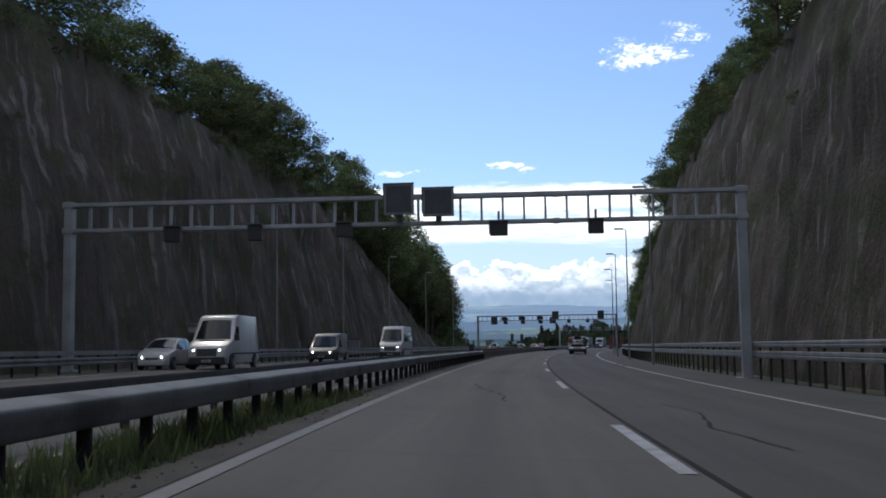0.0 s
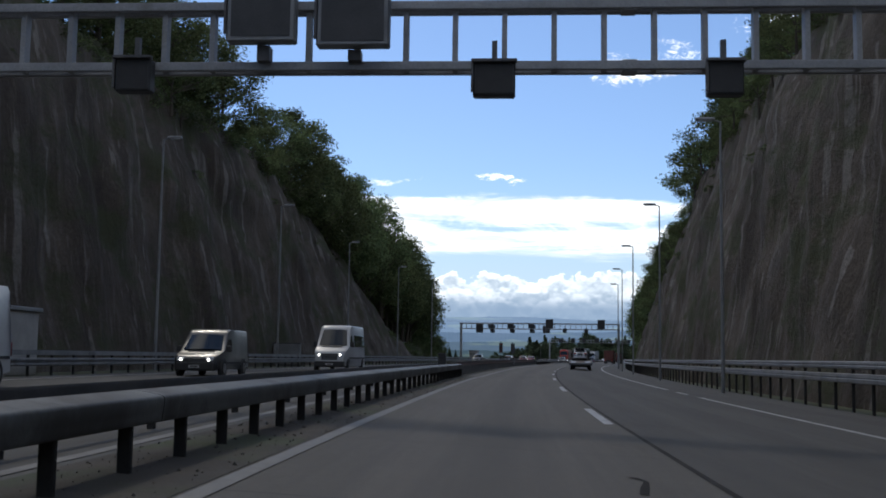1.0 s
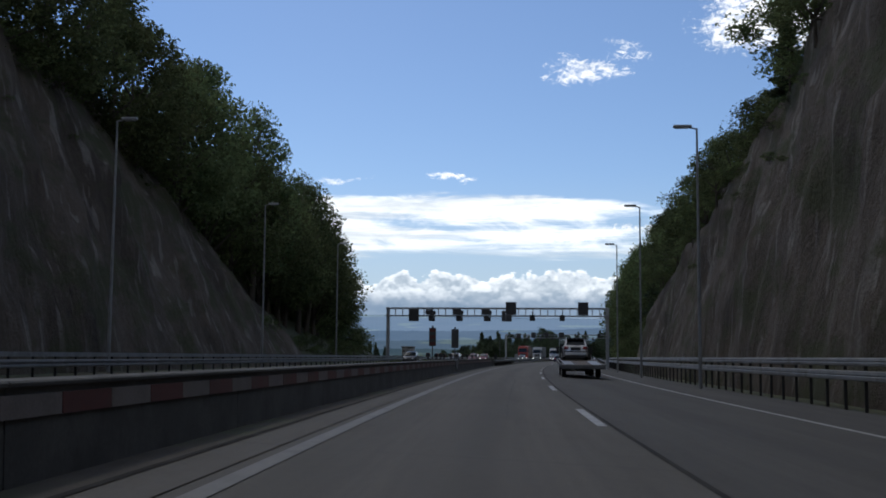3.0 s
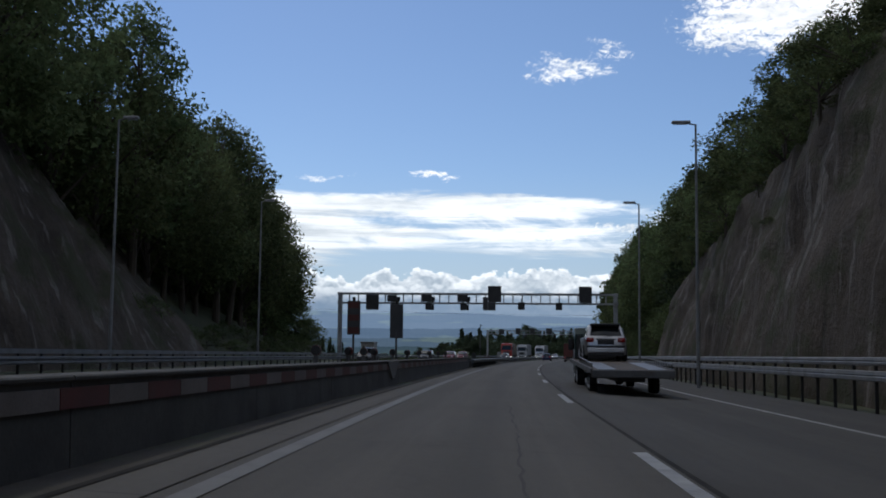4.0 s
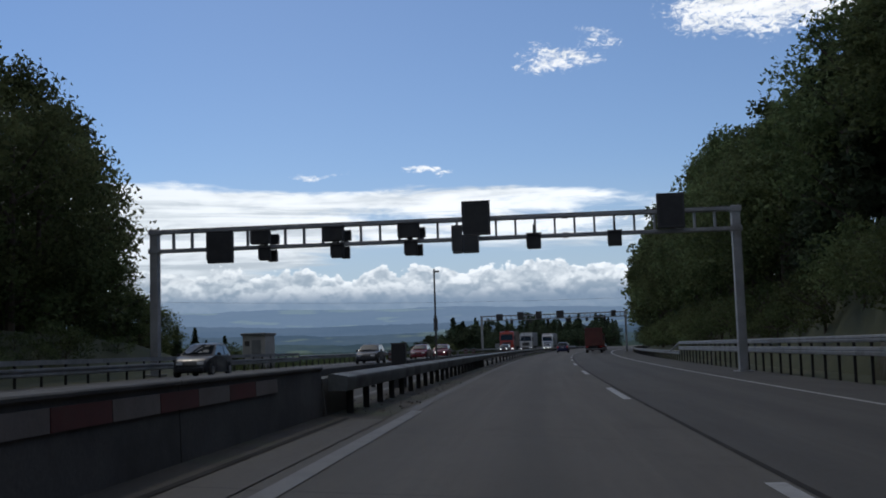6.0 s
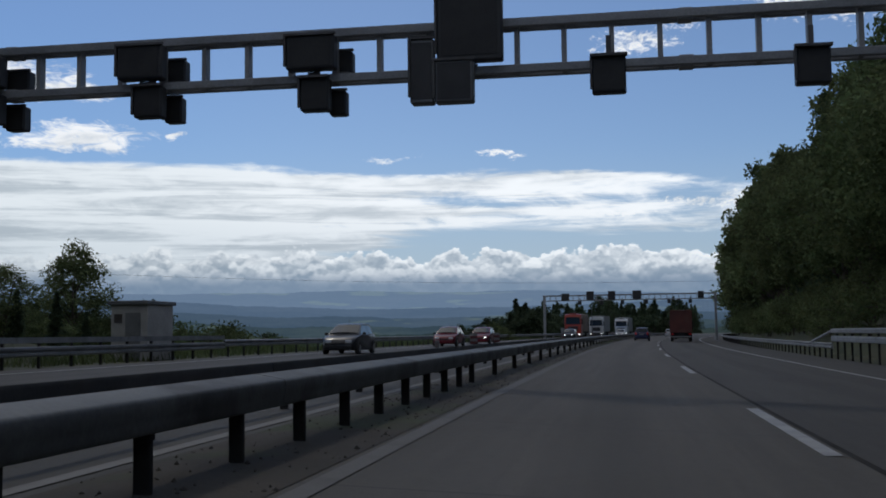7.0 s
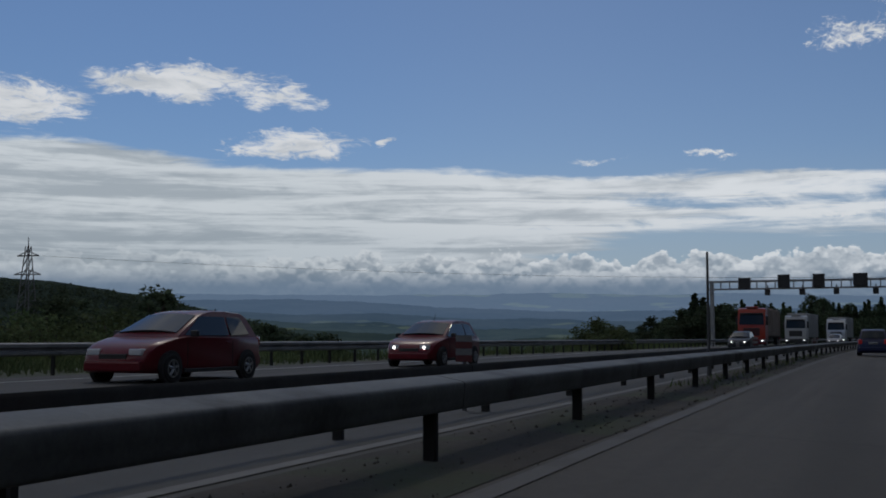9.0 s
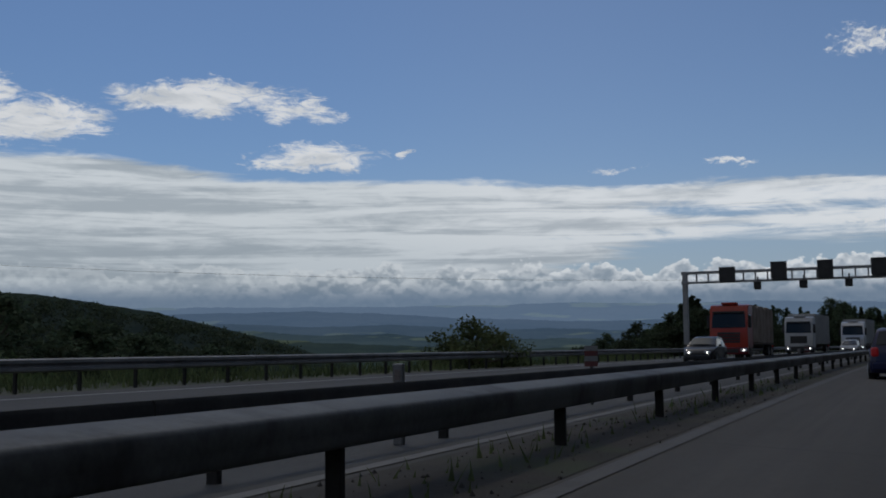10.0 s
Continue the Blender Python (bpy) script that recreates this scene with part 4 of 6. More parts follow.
def leaf_mesh(name, centres, radii, per, size, rng, droop=0.0):
    """Many small bent leaf sprays scattered in clumps."""
    verts, faces = [], []
    for c, r in zip(centres, radii):
        p = rng.normal(size=(per, 3))
        p /= np.linalg.norm(p, axis=1)[:, None]
        p *= (rng.random(per) ** 0.45)[:, None] * r
        p[:, 2] *= 0.75
        p += c
        for q in p:
            a = rng.normal(size=3)
            a[2] = a[2] * 0.6 - droop
            a /= np.linalg.norm(a)
            b = np.cross(a, rng.normal(size=3))
            b /= np.linalg.norm(b) + 1e-9
            w = size * (0.6 + 0.8 * rng.random())
            i = len(verts)
            verts += [tuple(q - a * w), tuple(q + a * w * 0.35 + b * w * 0.62), tuple(q + a * w * 0.8 - b * w * 0.5)]
            faces.append((i, i + 1, i + 2))
    return arrays(name, verts, faces)


def broadleaf(height, spread, seed, clumps=110, per=72, leaf=0.15, mat=None):
    """Trunk and limbs in one mesh, crown of leaf sprays in another."""
    rng = np.random.default_rng(seed)
    bm = bmesh.new()
    lean = Vector((rng.normal() * 0.03 * height, rng.normal() * 0.03 * height, 0))
    mid = Vector((0, 0, height * 0.45)) + lean
    rod(bm, (0, 0, -0.6), mid, 0.018 * height + 0.06, 0.011 * height + 0.03, 8)
    rod(bm, mid, Vector((0, 0, height * 0.88)) + lean * 2, 0.011 * height + 0.03, 0.02, 7)
    centres, radii = [], []
    for k in range(clumps):
        u = rng.random()
        z = height * (0.22 + 0.76 * u)
        w = spread * (math.sin(math.pi * min(1.0, 0.16 + 0.84 * u)) ** 0.7) * (0.55 + 0.5 * rng.random())
        a = rng.random() * 2 * math.pi
        centres.append(np.array([w * math.cos(a) + lean.x, w * math.sin(a) + lean.y, z]))
        radii.append(spread * (0.20 + 0.17 * rng.random()))
        if k % 7 == 0:
            rod(bm, Vector((0, 0, max(1.0, z - spread * 0.5))) + lean * (z / height), centres[-1], 0.05 + 0.004 * height, 0.02, 5)
    me = bpy.data.meshes.new("trunk")
    bm.to_mesh(me)
    bm.free()
    me.materials.append(BARK)
    crown = leaf_mesh("crown", centres, radii, per, leaf, rng)
    crown.materials.append(mat or LEAF)
    return me, crown


def conifer(height, spread, seed):
    rng = np.random.default_rng(seed)
    bm = bmesh.new()
    rod(bm, (0, 0, -0.6), (0, 0, height * 0.97), 0.014 * height + 0.05, 0.02, 7)
    centres, radii = [], []
    z = height * 0.10
    while z < height * 0.99:
        w = spread * (1 - z / height) ** 0.85 + 0.12
        for k in range(6):
            a = rng.random() * 2 * math.pi
            reach = w * (0.55 + 0.55 * rng.random())
            lift = height * 0.035 * (rng.random() - 0.5)
            for q in (0.30, 0.65, 1.0):
                centres.append(np.array([reach * q * math.cos(a), reach * q * math.sin(a), z + lift - 0.22 * reach * q]))
                radii.append(0.17 * spread * (1.15 - z / height) + 0.16)
        z += height * 0.034
    me = bpy.data.meshes.new("trunk")
    bm.to_mesh(me)
    bm.free()
    me.materials.append(BARK)
    crown = leaf_mesh("crown", centres, radii, 11, 0.24, rng, 0.5)
    crown.materials.append(NEEDLE)
    return me, crown


BROAD = [broadleaf(11.0, 3.6, 11), broadleaf(10.0, 4.2, 12), broadleaf(12.5, 3.3, 13), broadleaf(9.0, 3.8, 14)]
FIR = [conifer(12.0, 2.6, 21), conifer(10.0, 2.2, 22), conifer(11.0, 1.9, 23)]
BACK_BROAD = [broadleaf(h, w, seed, 60, 40, 0.25) for h, w, seed in ((11.0, 3.6, 41), (10.0, 4.2, 42), (12.5, 3.3, 43))]
DARK_BROAD = [broadleaf(h, w, seed, 62, 44, 0.26, NEEDLE) for h, w, seed in ((11.0, 3.6, 11), (10.0, 4.2, 12), (12.5, 3.3, 13), (9.0, 3.8, 14))]
BUSH = [broadleaf(3.0, 2.2, 31, 40, 44, 0.10), broadleaf(2.4, 1.9, 32, 40, 44, 0.10), broadleaf(2.7, 2.4, 33, 34, 50, 0.10)]
SHAPES = {"back": (BACK_BROAD, 10.6, "tree"), "dark": (DARK_BROAD, 10.6, "tree"), "broad": (BROAD, 10.6, "tree"), "fir": (FIR, 11.0, "conifer"), "bush": (BUSH, 2.7, "bush")}
_trees = random.Random(5)


def land_z(s, d):
    row = land_row(s)
    return float(np.interp(d, [q[0] for q in row], [q[1] for q in row]))


def plant(kind, s, d, h, label, group, z=None, wide=1.0, at=None):
    meshes, ref, category = SHAPES[kind]
    trunk, crown = meshes[_trees.randrange(len(meshes))]
    k = h / ref
    m = Matrix.Translation(at if at else place(s, d, (land_z(s, d) if z is None else z) - 0.2)) @ Matrix.Rotation(_trees.random() * 6.28, 4, "Z") @ Matrix.Diagonal((k * wide, k * wide, k, 1))
    root = empty(category, m, label, category, group)
    a, b = new("trunk", trunk), new("crown", crown)
    a.parent = b.parent = root
    return root


WOOD_L = "dense dark green broadleaf tree above the rock face"
# crest of the left-hand wood: how high the crowns reach along the road
L_CREST = ([20, 50, 76, 85, 109, 122, 131, 143, 161, 172, 180, 187, 202, 215, 229, 234, 240], [24, 25, 25.4, 25.4, 28.2, 24.2, 27.2, 26.2, 27.0, 25.6, 22.6, 20.8, 20.0, 18.6, 17.4, 17.0, 16.5])
s = 30.0
while s < 236:
    d = float(np.interp(s, [160, 180, 205, 225, 236], [-26.1, -25.8, -26.0, -27.8, -29.0])) + _trees.uniform(-0.8, 0.5)
    g = land_z(s, d)
    top = float(np.interp(s, *L_CREST)) + ((_trees.uniform(-2.2, 0.5) - 3.5 * math.exp(-((s - 122) / 4.0) ** 2)) if s < 178 else _trees.uniform(-1.8, 0.2))
    plant("broad", s, d, max(3.5, top - g), WOOD_L, "wood on the left-hand bank", wide=min(1.4, 8.0 / max(4.0, top - g) + 0.3))
    if s > 60:
        d2 = d - _trees.uniform(3.5, 5.5)
        plant("back" if _trees.random() < 0.85 else "fir", s + 2, d2, max(4.0, top - land_z(s, d2) - 2.2), WOOD_L, "wood on the left-hand bank")
    s += _trees.uniform(4.6, 6.2) if s < 178 else _trees.uniform(3.8, 5.2)
for s, d, top in ((96, -28.0, 26.0), (103, -27.4, 27.0), (109, -28.2, 27.4), (114, -29.5, 25.5), (119, -30.5, 23.5)):
    plant("broad", s, d, top - land_z(s, d), WOOD_L, "wood on the left-hand bank")
s = 150.0
while s < 232:
    for d in (-22.6, -23.8):
        if s > 172 and _trees.random() < 0.45:
            plant("bush", s + _trees.uniform(-1, 1), d, _trees.uniform(0.8, 1.9), "dark green bush on the bank below the wood", "bushes on the banks")
    s += 2.8
for s, d, h in ((240, -32.0, 17.5), (244, -33.2, 16.8), (248, -35.0, 14.0)):
    plant("broad", s, d, h, WOOD_L, "wood on the left-hand bank", wide=0.8)
for s, d, h in ((238, -26, 5.2), (243, -27, 4.6), (249, -28.5, 3.6), (256, -30, 3.0), (262, -33, 2.6)):
    plant("broad", s, d, h, "small bushy tree at the wood's end", "wood on the left-hand bank", wide=1.5)
for s, d, h in ((245.5, -25.4, 2.5), (248, -25.0, 2.9), (251, -25.2, 2.3), (253.5, -24.6, 2.6), (257, -24.8, 2.1), (261, -24.4, 1.9)):
    plant("fir", s, d, h, "small dark young conifer on the grassy bank", "young conifers on the bank", wide=1.1)
for s, d, h, z in ((290, -48, 10.5, -3.0), (294.5, -50, 11.0, -3.2), (301.5, -48, 6.2, -2.8)):
    plant("broad", s, d, h, "broad crowned field tree with gaps between its limbs", "field trees below the road", z=z)
for k in range(26):
    s, d = 284 + 2.3 * k, -46 - _trees.uniform(0, 6)
    plant("bush", s, d, _trees.uniform(3.6, 5.4), "dark hedge bush below the road", "hedge below the road", z=-3.4, wide=1.1)


def bearing(azimuth, reach, z):
    """A point that far from the last stretch of road, in a direction from straight ahead."""
    return place(280, 0, z) + Vector((math.sin(radians(azimuth)) * reach, math.cos(radians(azimuth)) * reach, 0))


for k in range(26):
    reach = _trees.uniform(120, 210)
    a = -37.0 + 0.62 * k + _trees.uniform(-0.4, 0.4)
    topz = 1.0 + reach * math.tan(radians(float(np.interp(a, [-37, -30, -27, -24, -21], [1.7, 1.5, 0.9, 0.2, -0.2])))) + _trees.uniform(-1.5, 0.6)
    plant("dark", 0, 0, topz + 9.5, "dark tree of the wood below the road", "wood below the road", wide=1.3, at=bearing(a, reach, -9.5))


def hill_wood():
    rng = np.random.default_rng(77)
    centres, radii = [], []
    for k in range(760):
        a = -58.0 + 38.0 * rng.random()
        e = float(np.interp(a, [-75, -55, -38, -33, -30, -27, -24.5, -21, -18], [2.6, 3.0, 3.0, 2.75, 2.3, 1.8, 1.2, 0.3, -0.7]))
        reach = 560 + 60 * rng.random()
        drop = 24.0 * rng.random() ** 1.6
        p = bearing(a, reach - drop * 2.0, 1.0 + reach * math.tan(radians(e)) - 2.6 - drop)
        centres.append(np.array(p))
        radii.append(3.2 + 2.6 * rng.random())
    me = leaf_mesh("hill_wood", centres, radii, 60, 0.8, rng)
    tagged(mesh_part("hill_wood", me, NEEDLE), "dark wood on the crest of the far hill", "wood", kind="stuff")


hill_wood()

WOOD_R = "dense dark green tree of the wood on the bank"
R_CREST = ([40, 89, 108, 141, 150, 159, 183, 203, 222, 239, 249, 271, 304, 340, 420, 470, 490], [25, 26, 27, 28.6, 25.8, 21.8, 19.8, 20.2, 20.0, 18.6, 18.2, 19.0, 19.4, 20.0, 20, 17, 12])
s = 60.0
while s < 486:
    d = float(np.interp(s, [60, 145, 165, 200, 260, 400, 480], [18.2, 18.3, 17.7, 17.5, 16.9, 15.0, 15.5])) + _trees.uniform(-0.5, 0.8)
    top = float(np.interp(s, *R_CREST)) + _trees.uniform(-1.5, 0.4)
    g = land_z(s, d)
    plant(("broad" if s < 330 else "back") if _trees.random() < 0.85 else "fir", s, d, max(4.0, top - g), WOOD_R, "wood on the right-hand bank", wide=min(1.3, 8.0 / max(4.0, top - g) + 0.4))
    if s > 150:
        d2 = d + _trees.uniform(3.5, 5.5)
        plant("back", s + 2, d2, max(4.0, top + 1.0 - land_z(s, d2)), WOOD_R, "wood on the right-hand bank")
    s += _trees.uniform(4.0, 5.4)
s = 217.0
while s < 470:
    d = float(np.interp(s, [150, 200, 240, 470], [14.6, 13.9, 14.2, 13.9]))
    plant("bush", s, d + _trees.uniform(-0.3, 0.9), _trees.uniform(1.4, 2.8) * (1.5 if s > 200 else 1.0), "dark green bush at the foot of the wood", "bushes on the banks", wide=0.9)
    s += 3.1
for side, s0, s1 in ((1, 40.0, 214.0), (-1, 30.0, 176.0)):
    s = s0
    while s < s1:
        top, run = (right_top(s), float(np.interp(s, *R_RUN))) if side > 0 else (left_top(s), float(np.interp(s, *L_RUN)))
        d = (R_FOOT + top * run + _trees.uniform(-0.9, 1.0)) if side > 0 else (L_FOOT - top * run - _trees.uniform(-0.9, 1.0))
        plant("bush", s, d, _trees.uniform(0.9, 2.6), "dark green bush at the rock's upper edge", "bushes on the banks", z=top - _trees.uniform(0.4, 2.0), wide=1.25)
        s += _trees.uniform(1.7, 3.4)
for k in range(44):
    side = 1 if k % 2 else -1
    s, q = _trees.uniform(30, 190 if side > 0 else 165), _trees.uniform(0.62, 0.98)
    top, run = (right_top(s), float(np.interp(s, *R_RUN))) if side > 0 else (left_top(s), float(np.interp(s, *L_RUN)))
    d = (R_FOOT if side > 0 else L_FOOT) + side * (run * top * (0.72 * q + 0.28 * q ** 2.2) + 0.1)
    plant("bush", s, d, _trees.uniform(0.3, 0.75), "small green bush growing from the rock face", "bushes on the rock", z=top * q - 0.25, wide=1.3)
FAR = "dark conifer of the wood beyond the bend"
for k in range(96):
    d = -47.0 + 50.5 * (k / 96.0) + _trees.uniform(-0.7, 0.7)
    top = float(np.interp(d, [-49, -44, -38, -33, -30.5, -28, -22, -9, 4], [-0.2, 1.2, 2.6, 4.2, 6.7, 5.6, 6.2, 6.2, 6.3])) + _trees.uniform(-1.1, 0.5)
    eye, mark = place(248.9, 0, 1.0), place(430, d, top)
    q = _trees.uniform(1.08, 1.35) if d < -24 else _trees.uniform(2.25, 2.45)
    tip = eye + (mark - eye) * q
    plant("dark" if d < -34 or _trees.random() < 0.25 else "fir", 0, 0, tip.z + 4.0, FAR, "wood beyond the bend", wide=1.25 if d < -24 else 0.9, at=Vector((tip.x, tip.y, -4.0)))
for k in range(34):
    d = -45.0 + 49.0 * (k / 34.0) + _trees.uniform(-0.5, 0.5)
    eye, mark = place(248.9, 0, 1.0), place(430, d, float(np.interp(d, [-45, -38, -30, 4], [0.6, 1.8, 4.0, 4.6])) + _trees.uniform(-0.6, 0.3))
    tip = eye + (mark - eye) * (1.05 if d < -24 else 2.2)
    plant("dark", 0, 0, tip.z + 4.0, "dark tree at the edge of the wood beyond the bend", "wood beyond the bend", wide=1.5 if d < -24 else 1.1, at=Vector((tip.x, tip.y, -4.0)))
for s, d, h in ((342.0, -20.4, 2.6), (343.0, -19.9, 3.7), (344.5, -20.2, 3.0), (346.5, -19.9, 2.4), (322, -22.5, 1.6), (370, -22.0, 2.0)):
    plant("bush", s, d, h, "low bush behind the roadside rail", "bushes behind the rail", z=-0.9)

s = 176.0
while s < 238:
    for d, h in ((-28.5, 4.4), (-31.5, 5.4)):
        plant("bush", s + _trees.uniform(-0.8, 0.8), d, h * _trees.uniform(0.8, 1.1), "dark green undergrowth bush beneath the wood", "undergrowth of the left-hand wood", wide=1.1)
    s += 3.4


def grass(name, s0, s1, d0, d1, count, h, label, seed):
    """A strip of grass blades."""
    rng = np.random.default_rng(seed)
    verts, faces = [], []
    for k in range(count):
        s, d = s0 + (s1 - s0) * rng.random(), d0 + (d1 - d0) * rng.random()
        z = land_z(s, d) if abs(d) > 10.4 and d < 0 else road_z(d)
        p = place(s, d, z - 0.02)
        hh = h * (0.4 + 0.9 * rng.random() ** 2)
        a = rng.random() * 6.28
        w = 0.012 + 0.02 * rng.random()
        lean = Vector((rng.normal(), rng.normal(), 0)) * 0.28 * hh
        side = Vector((math.cos(a), math.sin(a), 0)) * w
        i = len(verts)
        verts += [p - side, p + side, p + lean * 0.5 + Vector((0, 0, 0.6 * hh)), p + lean + Vector((0, 0, hh))]
        faces += [(i, i + 1, i + 2), (i + 2, i + 3, i)]
    ob = mesh_part(name, arrays(name, verts, faces), LEAF)
    return tagged(ob, label, "grass", kind="stuff")


grass("grass", -5, 20, -3.6, -2.5, 9000, 0.22, "tufts of long grass under the median rail", 1)
grass("grass", 235, 380, -22.5, -18.4, 14000, 0.55, "long grass behind the roadside rail", 4)

grass("grass", 283, 330, -3.3, -2.45, 700, 0.16, "sparse weeds in the gravel of the median", 7)


def gravel(s0, s1, d0, d1, count, seed):
    """Loose stones: small uneven octahedra."""
    rng = np.random.default_rng(seed)
    verts, faces = [], []
    for k in range(count):
        s, d = s0 + (s1 - s0) * rng.random(), d0 + (d1 - d0) * rng.random()
        r = 0.006 + 0.020 * rng.random() ** 3
        p = place(s, d, road_z(d) + 0.014)
        i = len(verts)
        for a in ((1, 0, 0), (0, 1, 0), (-1, 0, 0), (0, -1, 0), (0, 0, 1), (0, 0, -1)):
            verts.append(p + Vector(a) * r * (0.6 + 0.7 * rng.random()))
        for j in range(4):
            faces += [(i + j, i + (j + 1) % 4, i + 4), (i + (j + 1) % 4, i + j, i + 5)]
    tagged(mesh_part("gravel", arrays("gravel", verts, faces), STONE), "loose grey stones on the bare median", "gravel", kind="stuff")


gravel(187, 320, -3.46, -2.14, 2600, 9)
gravel(-5, 78, -3.46, -2.16, 1600, 10)

# ---- distant country ----


def ridge(name, radius, profile, base, mat, label, seed, rough=0.1):
    """A far rank of hills: crest heights by azimuth, in degrees."""
    verts, faces = [], []
    azs = np.arange(profile[0][0], profile[-1][0] + 0.01, 0.06)
    for i, a in enumerate(azs):
        e = np.interp(a, [q[0] for q in profile], [q[1] for q in profile])
        e += rough * (noise.noise(Vector((a * 0.22, seed, 0))) + 0.35 * noise.noise(Vector((a * 0.9, seed, 4))) + 0.18 * noise.noise(Vector((a * 3.1, seed, 8))) + 0.10 * noise.noise(Vector((a * 9.0, seed, 2))))
        r = radians(a)
        eye = place(270, 0, 1.0)
        for k, (q, z) in enumerate(((radius * 0.72, base), (radius * 0.9, None), (radius, None), (radius * 1.06, base))):
            zz = z if z is not None else 1.0 + radius * math.tan(radians(e)) * (1.0 if k == 2 else 0.62) + (0 if k == 2 else base * 0.38)
            verts.append(eye + Vector((math.sin(r) * q, math.cos(r) * q, zz)))
        if i:
            n = 4 * i
            for j in range(3):
                faces.append((n - 4 + j, n + j, n + j + 1, n - 3 + j))
    ob = mesh_part(name, arrays(name, verts, faces), mat, smooth=True)
    return tagged(ob, label, "hills", kind="structure")


# Haze of distance painted in: light is a bluish glow of the surface itself.
def haze_tone(name, c1, c2, scale, light, meadow=(0.17, 0.19, 0.075)):
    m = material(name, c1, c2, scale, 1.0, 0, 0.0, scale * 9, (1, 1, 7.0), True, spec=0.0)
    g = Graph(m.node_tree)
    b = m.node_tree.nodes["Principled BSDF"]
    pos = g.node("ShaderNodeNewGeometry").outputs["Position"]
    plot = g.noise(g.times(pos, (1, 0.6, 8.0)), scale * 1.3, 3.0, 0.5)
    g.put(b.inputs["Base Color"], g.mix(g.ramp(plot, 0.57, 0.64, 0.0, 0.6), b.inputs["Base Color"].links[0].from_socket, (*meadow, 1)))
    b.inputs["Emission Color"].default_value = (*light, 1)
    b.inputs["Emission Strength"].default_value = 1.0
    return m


# Nearest to farthest: each tone is bluer and glows more, standing in for haze.
HILL_A = haze_tone("wooded_hill", (0.012, 0.019, 0.010), (0.026, 0.035, 0.017), 0.03, (0.008, 0.012, 0.016), (0.03, 0.04, 0.02))
HILL_B = haze_tone("hazy_woods", (0.010, 0.018, 0.011), (0.040, 0.052, 0.026), 0.012, (0.020, 0.032, 0.041))
HILL_C = haze_tone("hazy_fields", (0.014, 0.024, 0.020), (0.050, 0.064, 0.044), 0.008, (0.032, 0.054, 0.080))
HILL_D = haze_tone("hazy_hills", (0.020, 0.030, 0.034), (0.055, 0.066, 0.062), 0.005, (0.050, 0.084, 0.134))
HILL_E = haze_tone("far_hills", (0.028, 0.036, 0.044), (0.055, 0.062, 0.066), 0.004, (0.078, 0.128, 0.205))
HILL_F = haze_tone("farthest_hills", (0.03, 0.04, 0.05), (0.05, 0.055, 0.065), 0.003, (0.135, 0.205, 0.310))
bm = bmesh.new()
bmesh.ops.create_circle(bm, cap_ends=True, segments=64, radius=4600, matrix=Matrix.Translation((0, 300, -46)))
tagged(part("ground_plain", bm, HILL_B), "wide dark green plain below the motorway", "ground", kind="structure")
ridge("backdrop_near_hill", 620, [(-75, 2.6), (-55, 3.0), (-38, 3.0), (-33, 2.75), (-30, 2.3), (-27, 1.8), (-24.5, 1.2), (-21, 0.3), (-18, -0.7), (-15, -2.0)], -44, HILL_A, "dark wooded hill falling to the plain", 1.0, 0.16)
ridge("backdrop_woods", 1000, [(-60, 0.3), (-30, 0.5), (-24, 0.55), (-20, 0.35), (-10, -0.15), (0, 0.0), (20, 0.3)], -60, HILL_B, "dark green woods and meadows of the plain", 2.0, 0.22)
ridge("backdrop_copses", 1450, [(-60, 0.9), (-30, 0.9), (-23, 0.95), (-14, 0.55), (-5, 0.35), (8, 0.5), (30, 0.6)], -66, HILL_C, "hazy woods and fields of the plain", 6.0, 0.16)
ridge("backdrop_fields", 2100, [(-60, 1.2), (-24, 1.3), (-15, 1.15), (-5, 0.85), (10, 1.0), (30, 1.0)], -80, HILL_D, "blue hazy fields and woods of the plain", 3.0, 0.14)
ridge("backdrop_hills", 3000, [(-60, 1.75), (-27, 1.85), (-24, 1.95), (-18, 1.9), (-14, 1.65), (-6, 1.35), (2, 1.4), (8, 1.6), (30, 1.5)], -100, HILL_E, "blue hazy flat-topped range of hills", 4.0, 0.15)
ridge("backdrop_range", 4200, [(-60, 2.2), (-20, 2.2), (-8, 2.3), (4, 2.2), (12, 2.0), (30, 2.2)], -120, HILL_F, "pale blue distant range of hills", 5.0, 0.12)


